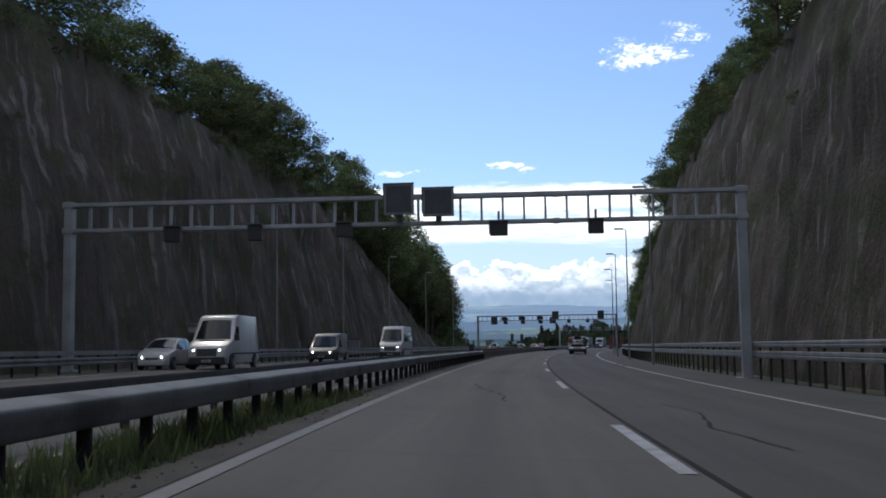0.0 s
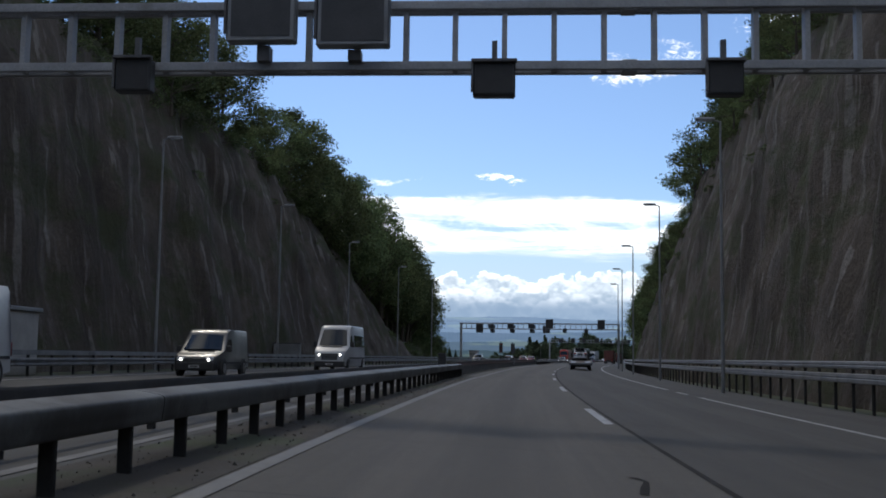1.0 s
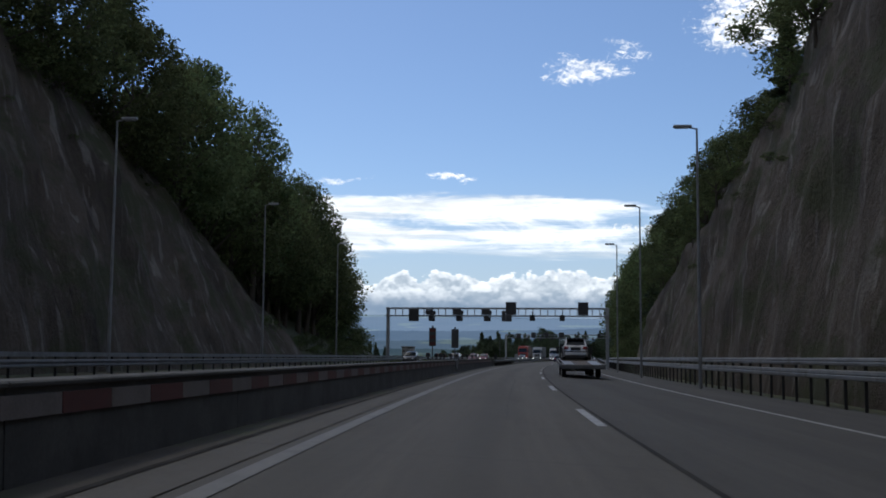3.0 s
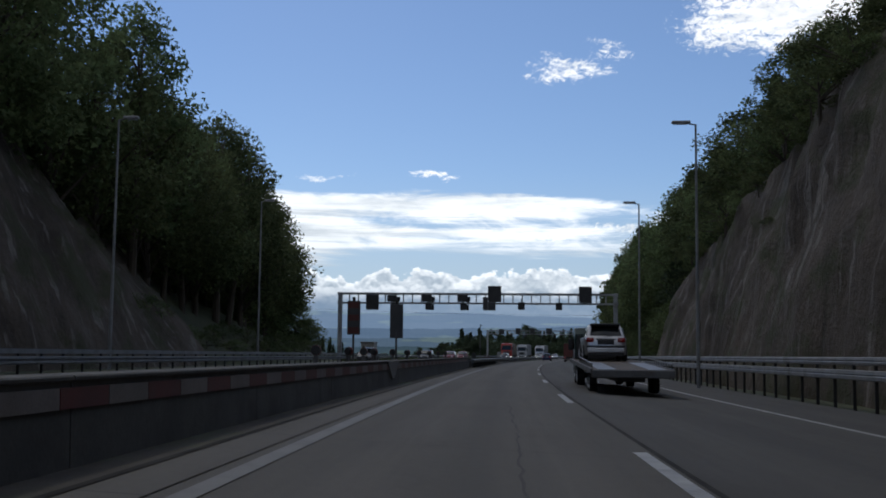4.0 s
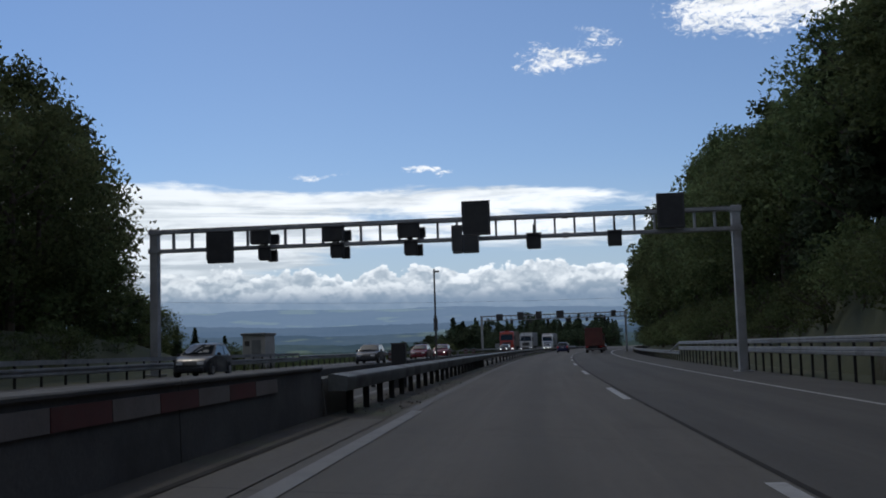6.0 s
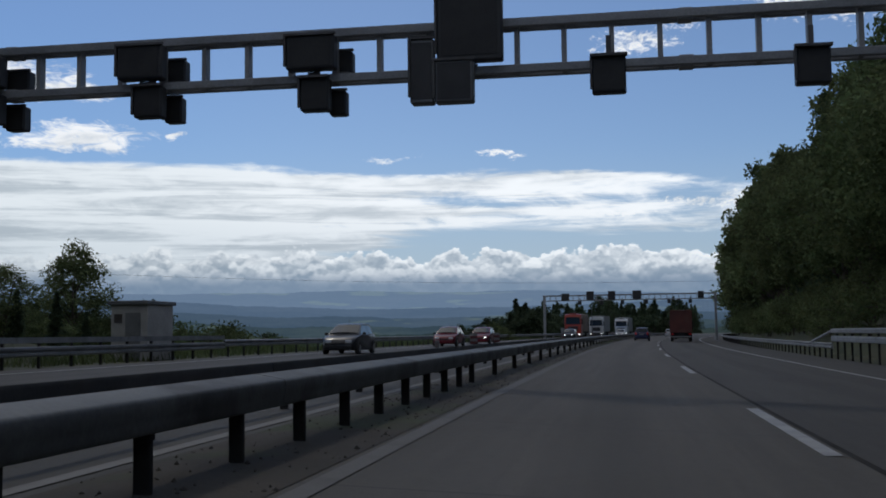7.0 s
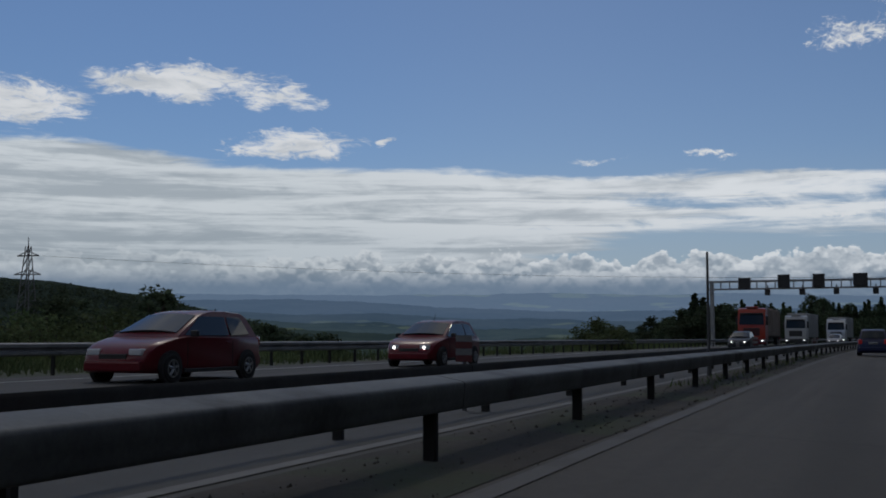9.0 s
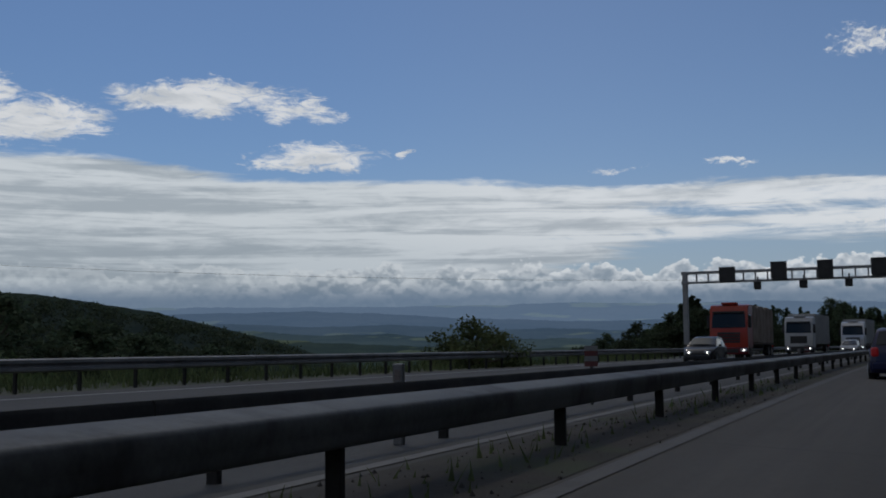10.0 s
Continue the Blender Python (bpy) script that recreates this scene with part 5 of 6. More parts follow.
def pylon(p, h):
    root = empty("pylon", Matrix.Translation(p), "grey lattice power pylon on the wooded hill", "pylon")
    bm = bmesh.new()
    for k in range(4):
        a, b = (1 if k in (0, 3) else -1), (1 if k < 2 else -1)
        rod(bm, (a * h * 0.085, b * h * 0.085, 0), (a * h * 0.02, b * h * 0.02, h * 0.9), 0.22, 0.14, 5)
    rod(bm, (0, 0, h * 0.88), (0, 0, h), 0.2, 0.1, 5)
    for i in range(8):
        z0, z1 = h * 0.9 * i / 8, h * 0.9 * (i + 1) / 8
        w0, w1 = h * (0.085 - 0.065 * i / 8), h * (0.085 - 0.065 * (i + 1) / 8)
        for sx in (-1, 1):
            rod(bm, (sx * w0, -w0, z0), (sx * w1, w1, z1), 0.12, n=4)
            rod(bm, (-w0, sx * w0, z0), (w1, sx * w1, z1), 0.12, n=4)
    part("tower", bm, DARK_STEEL, root)
    for z, w in ((0.6, 0.16), (0.8, 0.13)):
        bm = bmesh.new()
        rod(bm, (-h * w, 0, h * z), (h * w, 0, h * z), 0.2, n=5)
        rod(bm, (-h * w, 0, h * z), (0, 0, h * (z + 0.05)), 0.14, n=5)
        rod(bm, (h * w, 0, h * z), (0, 0, h * (z + 0.05)), 0.14, n=5)
        part("crossarm", bm, DARK_STEEL, root)


_p = Vector((-170.5, 553.5, 3.0))
pylon(_p, 28.0)


def cable(p, q, sag, label):
    bm = bmesh.new()
    last = None
    side = (q - p).cross(Vector((0, 0, 1))).normalized()
    for i in range(25):
        u = i / 24
        v = p.lerp(q, u) - Vector((0, 0, 4 * sag * u * (1 - u)))
        ring = [bm.verts.new(v + 0.045 * (side * math.cos(a) + Vector((0, 0, math.sin(a))))) for a in (0.5, 2.6, 4.7)]
        if last is not None:
            for j in range(3):
                bm.faces.new((last[j], last[(j + 1) % 3], ring[(j + 1) % 3], ring[j]))
        last = ring
    tagged(part("power_line", bm, DARK_STEEL), label, "cable", "power lines")


cable(_p + Vector((3.6, 0, 22.4)), Vector((330, 700, 33)), 9, "thin dark power line hanging over the plain")


def hut(s, d, z, k):
    root = empty("utility_hut", stand(s, d, z), "small pale flat-roofed utility hut behind the rail", "hut", "utility huts")
    part("wall", slab(-1.05 * k, 1.05 * k, -1.2, 1.2, 0, 2.42, 0.02), PLASTER, root)
    part("roof", slab(-1.16 * k, 1.16 * k, -1.35, 1.35, 2.42, 2.58, 0.02), SIGN_GREY, root)
    door = part("door", slab(-0.2 * k, 0.65 * k, -1.24, -1.20, 0.05, 2.1), SIGN_GREY, root)
    part("handle", slab(-0.12 * k, -0.06 * k, -1.28, -1.24, 1.0, 1.05), DARK_STEEL, door)
    part("vent", slab(-0.85 * k, -0.40 * k, -1.23, -1.20, 1.7, 2.05), DARK_STEEL, root)


hut(245, -19.5, -0.1, 0.74)
hut(67.5, -19.7, 0.1, 1.0)

# ---- vehicles ----


def wheel(root, x, y, r, w):
    bm = bmesh.new()
    k = 1 if x > 0 else -1
    n = 20
    rings = []
    for xx, rr in ((-w / 2, r * 0.62), (-w / 2, r * 0.92), (-w * 0.36, r), (w * 0.36, r), (w / 2, r * 0.92), (w / 2, r * 0.62)):
        rings.append([bm.verts.new((x + xx, y + rr * math.cos(2 * math.pi * i / n), r + rr * math.sin(2 * math.pi * i / n))) for i in range(n)])
    for a, b in zip(rings, rings[1:]):
        for i in range(n):
            bm.faces.new((a[i], b[i], b[(i + 1) % n], a[(i + 1) % n]))
    bm.faces.new(rings[0])
    bm.faces.new(rings[-1][::-1])
    bmesh.ops.recalc_face_normals(bm, faces=bm.faces)
    tyre = part("tyre", bm, RUBBER, root)
    bm = bmesh.new()
    a, b, n = x + k * w * 0.30, x + k * (w / 2 + 0.012), 20
    loops = []
    for xx, rr in ((a, r * 0.63), (b, r * 0.63), (b, r * 0.54), (a, r * 0.50)):
        loops.append([bm.verts.new((xx, y + rr * math.cos(2 * math.pi * i / n), r + rr * math.sin(2 * math.pi * i / n))) for i in range(n)])
    for u, v in zip(loops, loops[1:]):
        for i in range(n):
            bm.faces.new((u[i], v[i], v[(i + 1) % n], u[(i + 1) % n]))
    for i in range(5):
        q = 2 * math.pi * i / 5 + 0.3
        rod(bm, (b - k * 0.01, y + 0.08 * r * math.cos(q), r + 0.08 * r * math.sin(q)), (b - k * 0.015, y + 0.56 * r * math.cos(q), r + 0.56 * r * math.sin(q)), r * 0.13, r * 0.10, 5)
    rod(bm, (a, y, r), (b + k * 0.004, y, r), r * 0.18, r * 0.16, 10)
    bmesh.ops.recalc_face_normals(bm, faces=bm.faces)
    part("rim", bm, RIM, tyre)


def shell(profile, width, round_off=0.10, pinch=0.05):
    """A side outline of (y, z) carried across the car's width, drawn in towards both flanks."""
    bm = bmesh.new()
    cy = sum(p[0] for p in profile) / len(profile)
    cz = sum(p[1] for p in profile) / len(profile)
    rings = []
    for x, k in ((-width / 2, 1 - pinch), (-width / 2 + round_off * 0.35, 1 - pinch * 0.3), (-width / 2 + round_off, 1.0), (-width / 6, 1.008), (width / 6, 1.008), (width / 2 - round_off, 1.0), (width / 2 - round_off * 0.35, 1 - pinch * 0.3), (width / 2, 1 - pinch)):
        rings.append([bm.verts.new((x, cy + (y - cy) * k, cz + (z - cz) * k)) for y, z in profile])
    n = len(profile)
    for a, b in zip(rings, rings[1:]):
        for i in range(n):
            bm.faces.new((a[i], a[(i + 1) % n], b[(i + 1) % n], b[i]))
    bm.faces.new(rings[0][::-1])
    bm.faces.new(rings[-1])
    bmesh.ops.recalc_face_normals(bm, faces=bm.faces)
    return bm


def pane(quad, u0, u1, v0, v1, lift=0.006, thick=0.012, bow=0.0):
    """A window let into one face of the cabin."""
    a, b, c, d = (Vector(q) for q in quad)
    nrm = (b - a).cross(d - a).normalized()
    bm = bmesh.new()
    pts = []
    if bow:
        cols = 10
        rows = [[], []]
        for row, v, out in ((rows[0], v0, -thick), (rows[1], v1, -thick)):
            for i in range(cols + 1):
                u = u0 + (u1 - u0) * i / cols
                p = a.lerp(b, u).lerp(d.lerp(c, u), v) + nrm * (lift + bow * (1 - (2 * i / cols - 1) ** 2))
                row.append((bm.verts.new(p), bm.verts.new(p - nrm * (thick + lift + 2 * bow))))
        for i in range(cols):
            lo, ln, hi, hn = rows[0][i], rows[0][i + 1], rows[1][i], rows[1][i + 1]
            bm.faces.new((lo[0], ln[0], hn[0], hi[0]))
            bm.faces.new((lo[1], hi[1], hn[1], ln[1]))
            bm.faces.new((lo[0], lo[1], ln[1], ln[0]))
            bm.faces.new((hi[0], hn[0], hn[1], hi[1]))
        for col in (0, cols):
            lo, hi = rows[0][col], rows[1][col]
            bm.faces.new((lo[0], hi[0], hi[1], lo[1]))
        bmesh.ops.recalc_face_normals(bm, faces=bm.faces)
        return bm
    for u, v in ((u0, v0), (u1, v0), (u1, v1), (u0, v1)):
        pts.append(a.lerp(b, u).lerp(d.lerp(c, u), v))
    outer = [bm.verts.new(p + nrm * lift) for p in pts]
    inner = [bm.verts.new(p - nrm * thick) for p in pts]
    bm.faces.new(outer)
    bm.faces.new(inner[::-1])
    for i in range(4):
        bm.faces.new((outer[i], inner[i], inner[(i + 1) % 4], outer[(i + 1) % 4]))
    bmesh.ops.recalc_face_normals(bm, faces=bm.faces)
    return bm


def draw_in(root, L, front, rear, z0, H, tumble):
    """Rounds a vehicle in plan at both ends and leans its sides in towards the roof."""
    for ob in root.children:
        if ob.name.split(".")[0] in ("tyre", "wheel_arch"):
            continue
        for target in (ob, *ob.children):
            for v in target.data.vertices:
                a = max(0.0, (v.co.y - (L / 2 - 1.1)) / 1.1)
                b = max(0.0, (-v.co.y - (L / 2 - 0.8)) / 0.8)
                c = max(0.0, (v.co.z - z0) / (H - z0))
                v.co.x *= (1 - front * min(1.0, a) ** 2.2) * (1 - rear * min(1.0, b) ** 2.2) * (1 - tumble * min(1.0, c))


def hatchback(name, m, label, body, L, Wd, H, group, spoiler=False, lit=False, dark_plate=False, nose=1.12, rear_light=None, strip=False):
    root = empty(name, m, label, "car", group)
    r, f = -L / 2, L / 2
    belt = H * 0.615
    prof = [(r + 0.08, 0.22), (r + 0.01, 0.32), (r, 0.44), (r + 0.012, 0.58), (r + 0.04, 0.74), (r + 0.09, belt - 0.03), (r + 0.16, belt + 0.01), (0.0, belt + 0.02), (f - nose - 0.05, belt + 0.035), (f - nose * 0.72, belt - 0.005), (f - 0.42, belt - 0.09), (f - 0.20, belt - 0.17), (f - 0.06, belt - 0.28), (f, 0.48), (f + 0.005, 0.38), (f - 0.02, 0.28), (f - 0.10, 0.21), (f - 0.9, 0.18), (r + 0.8, 0.18)]
    part("body", shell(prof, Wd, 0.17, 0.055), body, root, smooth=True, crease=50)
    line = [(r + 0.13, belt - 0.03), (r + 0.17, belt + 0.06), (r + 0.44, H - 0.11), (r + 0.62, H - 0.035), (r + 1.25, H), (f - nose - 1.35, H - 0.005), (f - nose - 0.98, H - 0.055), (f - nose - 0.78, H - 0.12), (f - nose + 0.06, belt + 0.07), (f - nose + 0.16, belt - 0.02)]

    def half(z):
        return Wd * (0.468 - 0.105 * max(0.0, (z - belt)) / (H - belt))
    bm = bmesh.new()
    rows = []
    for y, z in line:
        hw = half(z)
        rows.append([bm.verts.new((x * hw, y, z + c)) for x, c in ((-1, 0), (-0.90, 0.018), (-0.5, 0.03), (0.5, 0.03), (0.90, 0.018), (1, 0))])
    for u, v in zip(rows, rows[1:]):
        for i in range(5):
            bm.faces.new((u[i], u[i + 1], v[i + 1], v[i]))
    bm.faces.new([row[0] for row in rows])
    bm.faces.new([row[5] for row in rows][::-1])
    bmesh.ops.recalc_face_normals(bm, faces=bm.faces)
    part("roof", bm, body, root, smooth=True, crease=40)

    def span(i, j, u):
        """The face of the cabin between two points of its outline."""
        (y0, z0), (y1, z1) = line[i], line[j]
        a0, a1 = half(z0) * u, half(z1) * u
        return ((-a0, y0, z0 + 0.022), (a0, y0, z0 + 0.022), (a1, y1, z1 + 0.022), (-a1, y1, z1 + 0.022))
    back = span(1, 2, 0.86)
    part("rear_window", pane(back, 0.0, 1.0, 0.02, 0.98, 0.016, 0.012, 0.03), GLASS, root, smooth=True)
    front = span(8, 7, 0.90)
    part("windscreen", pane((front[1], front[0], front[3], front[2]), 0.0, 1.0, 0.02, 0.98, 0.016, 0.012, 0.05), GLASS, root, smooth=True)
    lo, hi = belt + 0.05, H - 0.11
    mid = (r + f - nose) / 2 - 0.25

    def glass_side(pts, k):
        bm = bmesh.new()
        out = [bm.verts.new((k * (half(z) + 0.008), y, z)) for y, z in pts]
        ins = [bm.verts.new((k * (half(z) - 0.02), y, z)) for y, z in pts]
        bm.faces.new(out)
        bm.faces.new(ins[::-1])
        for i in range(len(pts)):
            j = (i + 1) % len(pts)
            bm.faces.new((out[i], ins[i], ins[j], out[j]))
        bmesh.ops.recalc_face_normals(bm, faces=bm.faces)
        part("side_window", bm, GLASS, root)
    for k in (-1, 1):
        glass_side([(r + 0.50, lo + 0.03), (mid - 0.04, lo), (mid - 0.04, hi), (r + 0.78, hi), (r + 0.66, hi - 0.06)], k)
        glass_side([(mid + 0.04, lo), (f - nose - 0.10, lo), (f - nose - 0.80, hi - 0.02), (f - nose - 0.95, hi), (mid + 0.04, hi)], k)
    w = Wd / 2
    for x in (-w + 0.07, w - 0.07):
        for y in (r + 0.68, f - 0.72):
            wheel(root, x, y, 0.29, 0.19)
            bm = rod(bmesh.new(), (math.copysign(w - 0.10, x), y, 0.30), (math.copysign(w + 0.004, x), y, 0.30), 0.345, n=20)
            part("wheel_arch", bm, TRIM, root)
    part("rear_bumper", slab(-w * 0.94, w * 0.94, r - 0.05, r + 0.06, 0.30, 0.50, 0.04, 2), body if not strip else SILVER, root)
    if strip:
        part("bumper_strip", slab(-w * 0.95, w * 0.95, r - 0.07, r + 0.05, 0.50, 0.58, 0.02, 1), TRIM, root)
    part("front_bumper", slab(-w * 0.92, w * 0.92, f - 0.10, f + 0.05, 0.24, 0.44, 0.04, 2), body, root)
    part("grille", slab(-w * 0.45, w * 0.45, f - 0.04, f + 0.02, 0.48, 0.58, 0.01), TRIM, root)
    for k in (-1, 1):
        a, b = sorted((k * (w - 0.03), k * (w - (0.34 if strip else 0.24))))
        part("tail_lamp", slab(a, b, r - 0.005, r + 0.16, belt - (0.17 if strip else 0.22), belt + (0.015 if strip else 0.03), 0.06, 3), rear_light or LAMP_RED, root, smooth=True)
        a, b = sorted((k * (w - 0.10), k * (w - 0.46)))
        part("headlamp", slab(a, b, f - 0.22, f - 0.02, 0.55, 0.68, 0.03, 2), LENS, root)
        if lit:
            part("bulb", rod(bmesh.new(), (k * (w - 0.27), f - 0.03, 0.60), (k * (w - 0.27), f - 0.005, 0.60), 0.05, n=10), BEAM, root)
        a, b = sorted((k * (w + 0.01), k * (w + 0.17)))
        part("mirror", slab(a, b, f - nose - 0.30, f - nose - 0.18, belt + 0.02, belt + 0.15, 0.03, 2), TRIM, root)
    for k in (-1, 1):
        x = k * w
        for y in (mid, f - nose - 0.12):
            part("door_seam", slab(x - 0.004, x + 0.004, y - 0.006, y + 0.006, 0.34, belt - 0.06), TRIM, root)
        part("door_handle", slab(x - 0.02, x + 0.02, mid + 0.10, mid + 0.26, belt - 0.12, belt - 0.085, 0.008), body, root)
        part("sill", slab(x - 0.03, x + 0.006, r + 1.05, f - 1.10, 0.20, 0.28, 0.01), TRIM, root)
    plate = part("number_plate", slab(-0.25, 0.25, r - 0.025, r + 0.05, 0.66, 0.77, 0.005), TRIM if dark_plate else PLATE, root)
    if not dark_plate:
        for x0, x1 in ((-0.20, -0.12), (-0.08, 0.0), (0.02, 0.08), (0.10, 0.20)):
            part("bar", slab(x0, x1, r - 0.029, r - 0.024, 0.69, 0.74), TRIM, plate)
    part("wiper", rod(bmesh.new(), (0.0, r + 0.13, belt + 0.05), (0.38, r + 0.20, belt + 0.10), 0.012, n=5), TRIM, root)
    part("aerial", rod(bmesh.new(), (0, 0.1, H - 0.02), (0, -0.12, H + 0.22), 0.008, n=5), TRIM, root)
    if spoiler:
        part("spoiler", slab(-w * 0.74, w * 0.74, r + 0.16, r + 0.56, H - 0.055, H + 0.02, 0.03, 2), TRIM, root)
        for k in (-1, 1):
            part("spoiler_foot", slab(*sorted((k * w * 0.70, k * w * 0.62)), r + 0.26, r + 0.52, H - 0.16, H - 0.04, 0.01), TRIM, root)
        part("plate_recess", slab(-0.34, 0.34, r - 0.012, r + 0.05, 0.62, 0.81, 0.01), TRIM, root)
        part("chrome_bar", slab(-0.40, 0.40, r - 0.01, r + 0.06, 0.815, 0.84, 0.006), ALU, root)
        part("lower_valance", slab(-w * 0.90, w * 0.90, r - 0.03, r + 0.12, 0.17, 0.31, 0.03, 2), TRIM, root)
    draw_in(root, L, 0.17, 0.07, belt, H, 0.04)
    return root


def van(name, m, label, body, L, Wd, H, group, lit=True, decor=False):
    root = empty(name, m, label, "van", group)
    r, f, w = -L / 2, L / 2, Wd / 2
    prof = [(r, 0.35), (r + 0.01, H * 0.5), (r + 0.06, H - 0.12), (r + 0.16, H), (f - 2.25, H), (f - 1.95, H - 0.08), (f - 1.80, H - 0.20), (f - 1.02, H * 0.53), (f - 0.40, H * 0.455), (f - 0.14, H * 0.41), (f - 0.03, H * 0.34), (f, 0.45), (f - 0.06, 0.28), (r + 0.5, 0.28)]
    part("body", shell(prof, Wd, 0.14, 0.03), body, root, smooth=True, crease=45)
    nx = w * 0.88
    a, b = Vector((0, f - 1.04, H * 0.54)), Vector((0, f - 1.78, H - 0.22))
    quad = ((nx, a.y, a.z), (-nx, a.y, a.z), (-nx * 0.9, b.y, b.z), (nx * 0.9, b.y, b.z))
    part("windscreen", pane(quad, 0.01, 0.99, 0.02, 0.93, 0.02, 0.02, 0.05), GLASS, root, smooth=True)
    for k in (-1, 1):
        quad = ((k * w, f - 1.25, H * 0.53), (k * w, f - 2.15, H * 0.53), (k * w, f - 2.15, H * 0.80), (k * w, f - 1.70, H * 0.80))
        if k > 0:
            quad = (quad[1], quad[0], quad[3], quad[2])
        part("side_window", pane(quad, 0.04, 0.96, 0.04, 0.92, 0.010, 0.02), GLASS, root)
        x0, x1 = sorted((k * (w - 0.08), k * (w - 0.45)))
        part("headlamp", slab(x0, x1, f - 0.25, f - 0.02, H * 0.315, H * 0.40, 0.04, 2), LENS, root)
        if lit:
            part("bulb", rod(bmesh.new(), (k * (w - 0.28), f - 0.03, H * 0.35), (k * (w - 0.28), f - 0.008, H * 0.35), 0.055, n=10), BEAM, root)
        x0, x1 = sorted((k * (w + 0.02), k * (w + 0.24)))
        part("mirror", slab(x0, x1, f - 1.32, f - 1.20, H * 0.52, H * 0.64, 0.03, 2), TRIM, root)
        part("side_trim", slab(k * w - 0.012, k * w + 0.012, r + 0.2, f - 0.9, H * 0.27, H * 0.30), TRIM, root)
        if decor:
            for i in range(3):
                y = r + 0.22 + i * 1.22
                part("side_window", slab(k * w - 0.010, k * w + 0.010, y, y + 1.14, H * 0.53, H * 0.79, 0.006), GLASS, root)
        for y in (r + 0.95, f - 0.95):
            wheel(root, k * (w - 0.08), y, 0.33, 0.21)
            part("wheel_arch", rod(bmesh.new(), (k * (w - 0.10), y, 0.34), (k * (w + 0.004), y, 0.34), 0.39, n=20), TRIM, root)
        x0, x1 = sorted((k * (w - 0.02), k * (w - 0.16)))
        part("tail_lamp", slab(x0, x1, r - 0.02, r + 0.05, H * 0.30, H * 0.44, 0.02), LAMP_RED, root)
    part("grille", slab(-w * 0.56, w * 0.56, f - 0.16, f + 0.02, H * 0.24, H * 0.375, 0.03, 2), TRIM, root)
    for i in range(3):
        part("grille_slat", slab(-w * 0.52, w * 0.52, f + 0.015, f + 0.03, H * (0.262 + 0.034 * i), H * (0.272 + 0.034 * i)), SIGN_GREY, root)
    part("bumper", slab(-w * 0.99, w * 0.99, f - 0.30, f + 0.05, 0.24, 0.60, 0.08, 2), TRIM, root)
    part("scuttle", slab(-w * 0.6, w * 0.6, f - 1.0, f - 0.86, H * 0.52, H * 0.535, 0.01), TRIM, root)
    part("rear_window", slab(-w * 0.7, w * 0.7, r - 0.012, r + 0.02, H * 0.52, H * 0.80), GLASS, root)
    plate = part("number_plate", slab(-0.25, 0.25, f + 0.04, f + 0.06, 0.36, 0.47), PLATE, root)
    part("bar", slab(-0.18, 0.18, f + 0.061, f + 0.065, 0.39, 0.44), TRIM, plate)
    draw_in(root, L, 0.15, 0.03, H * 0.45, H, 0.12)
    return root


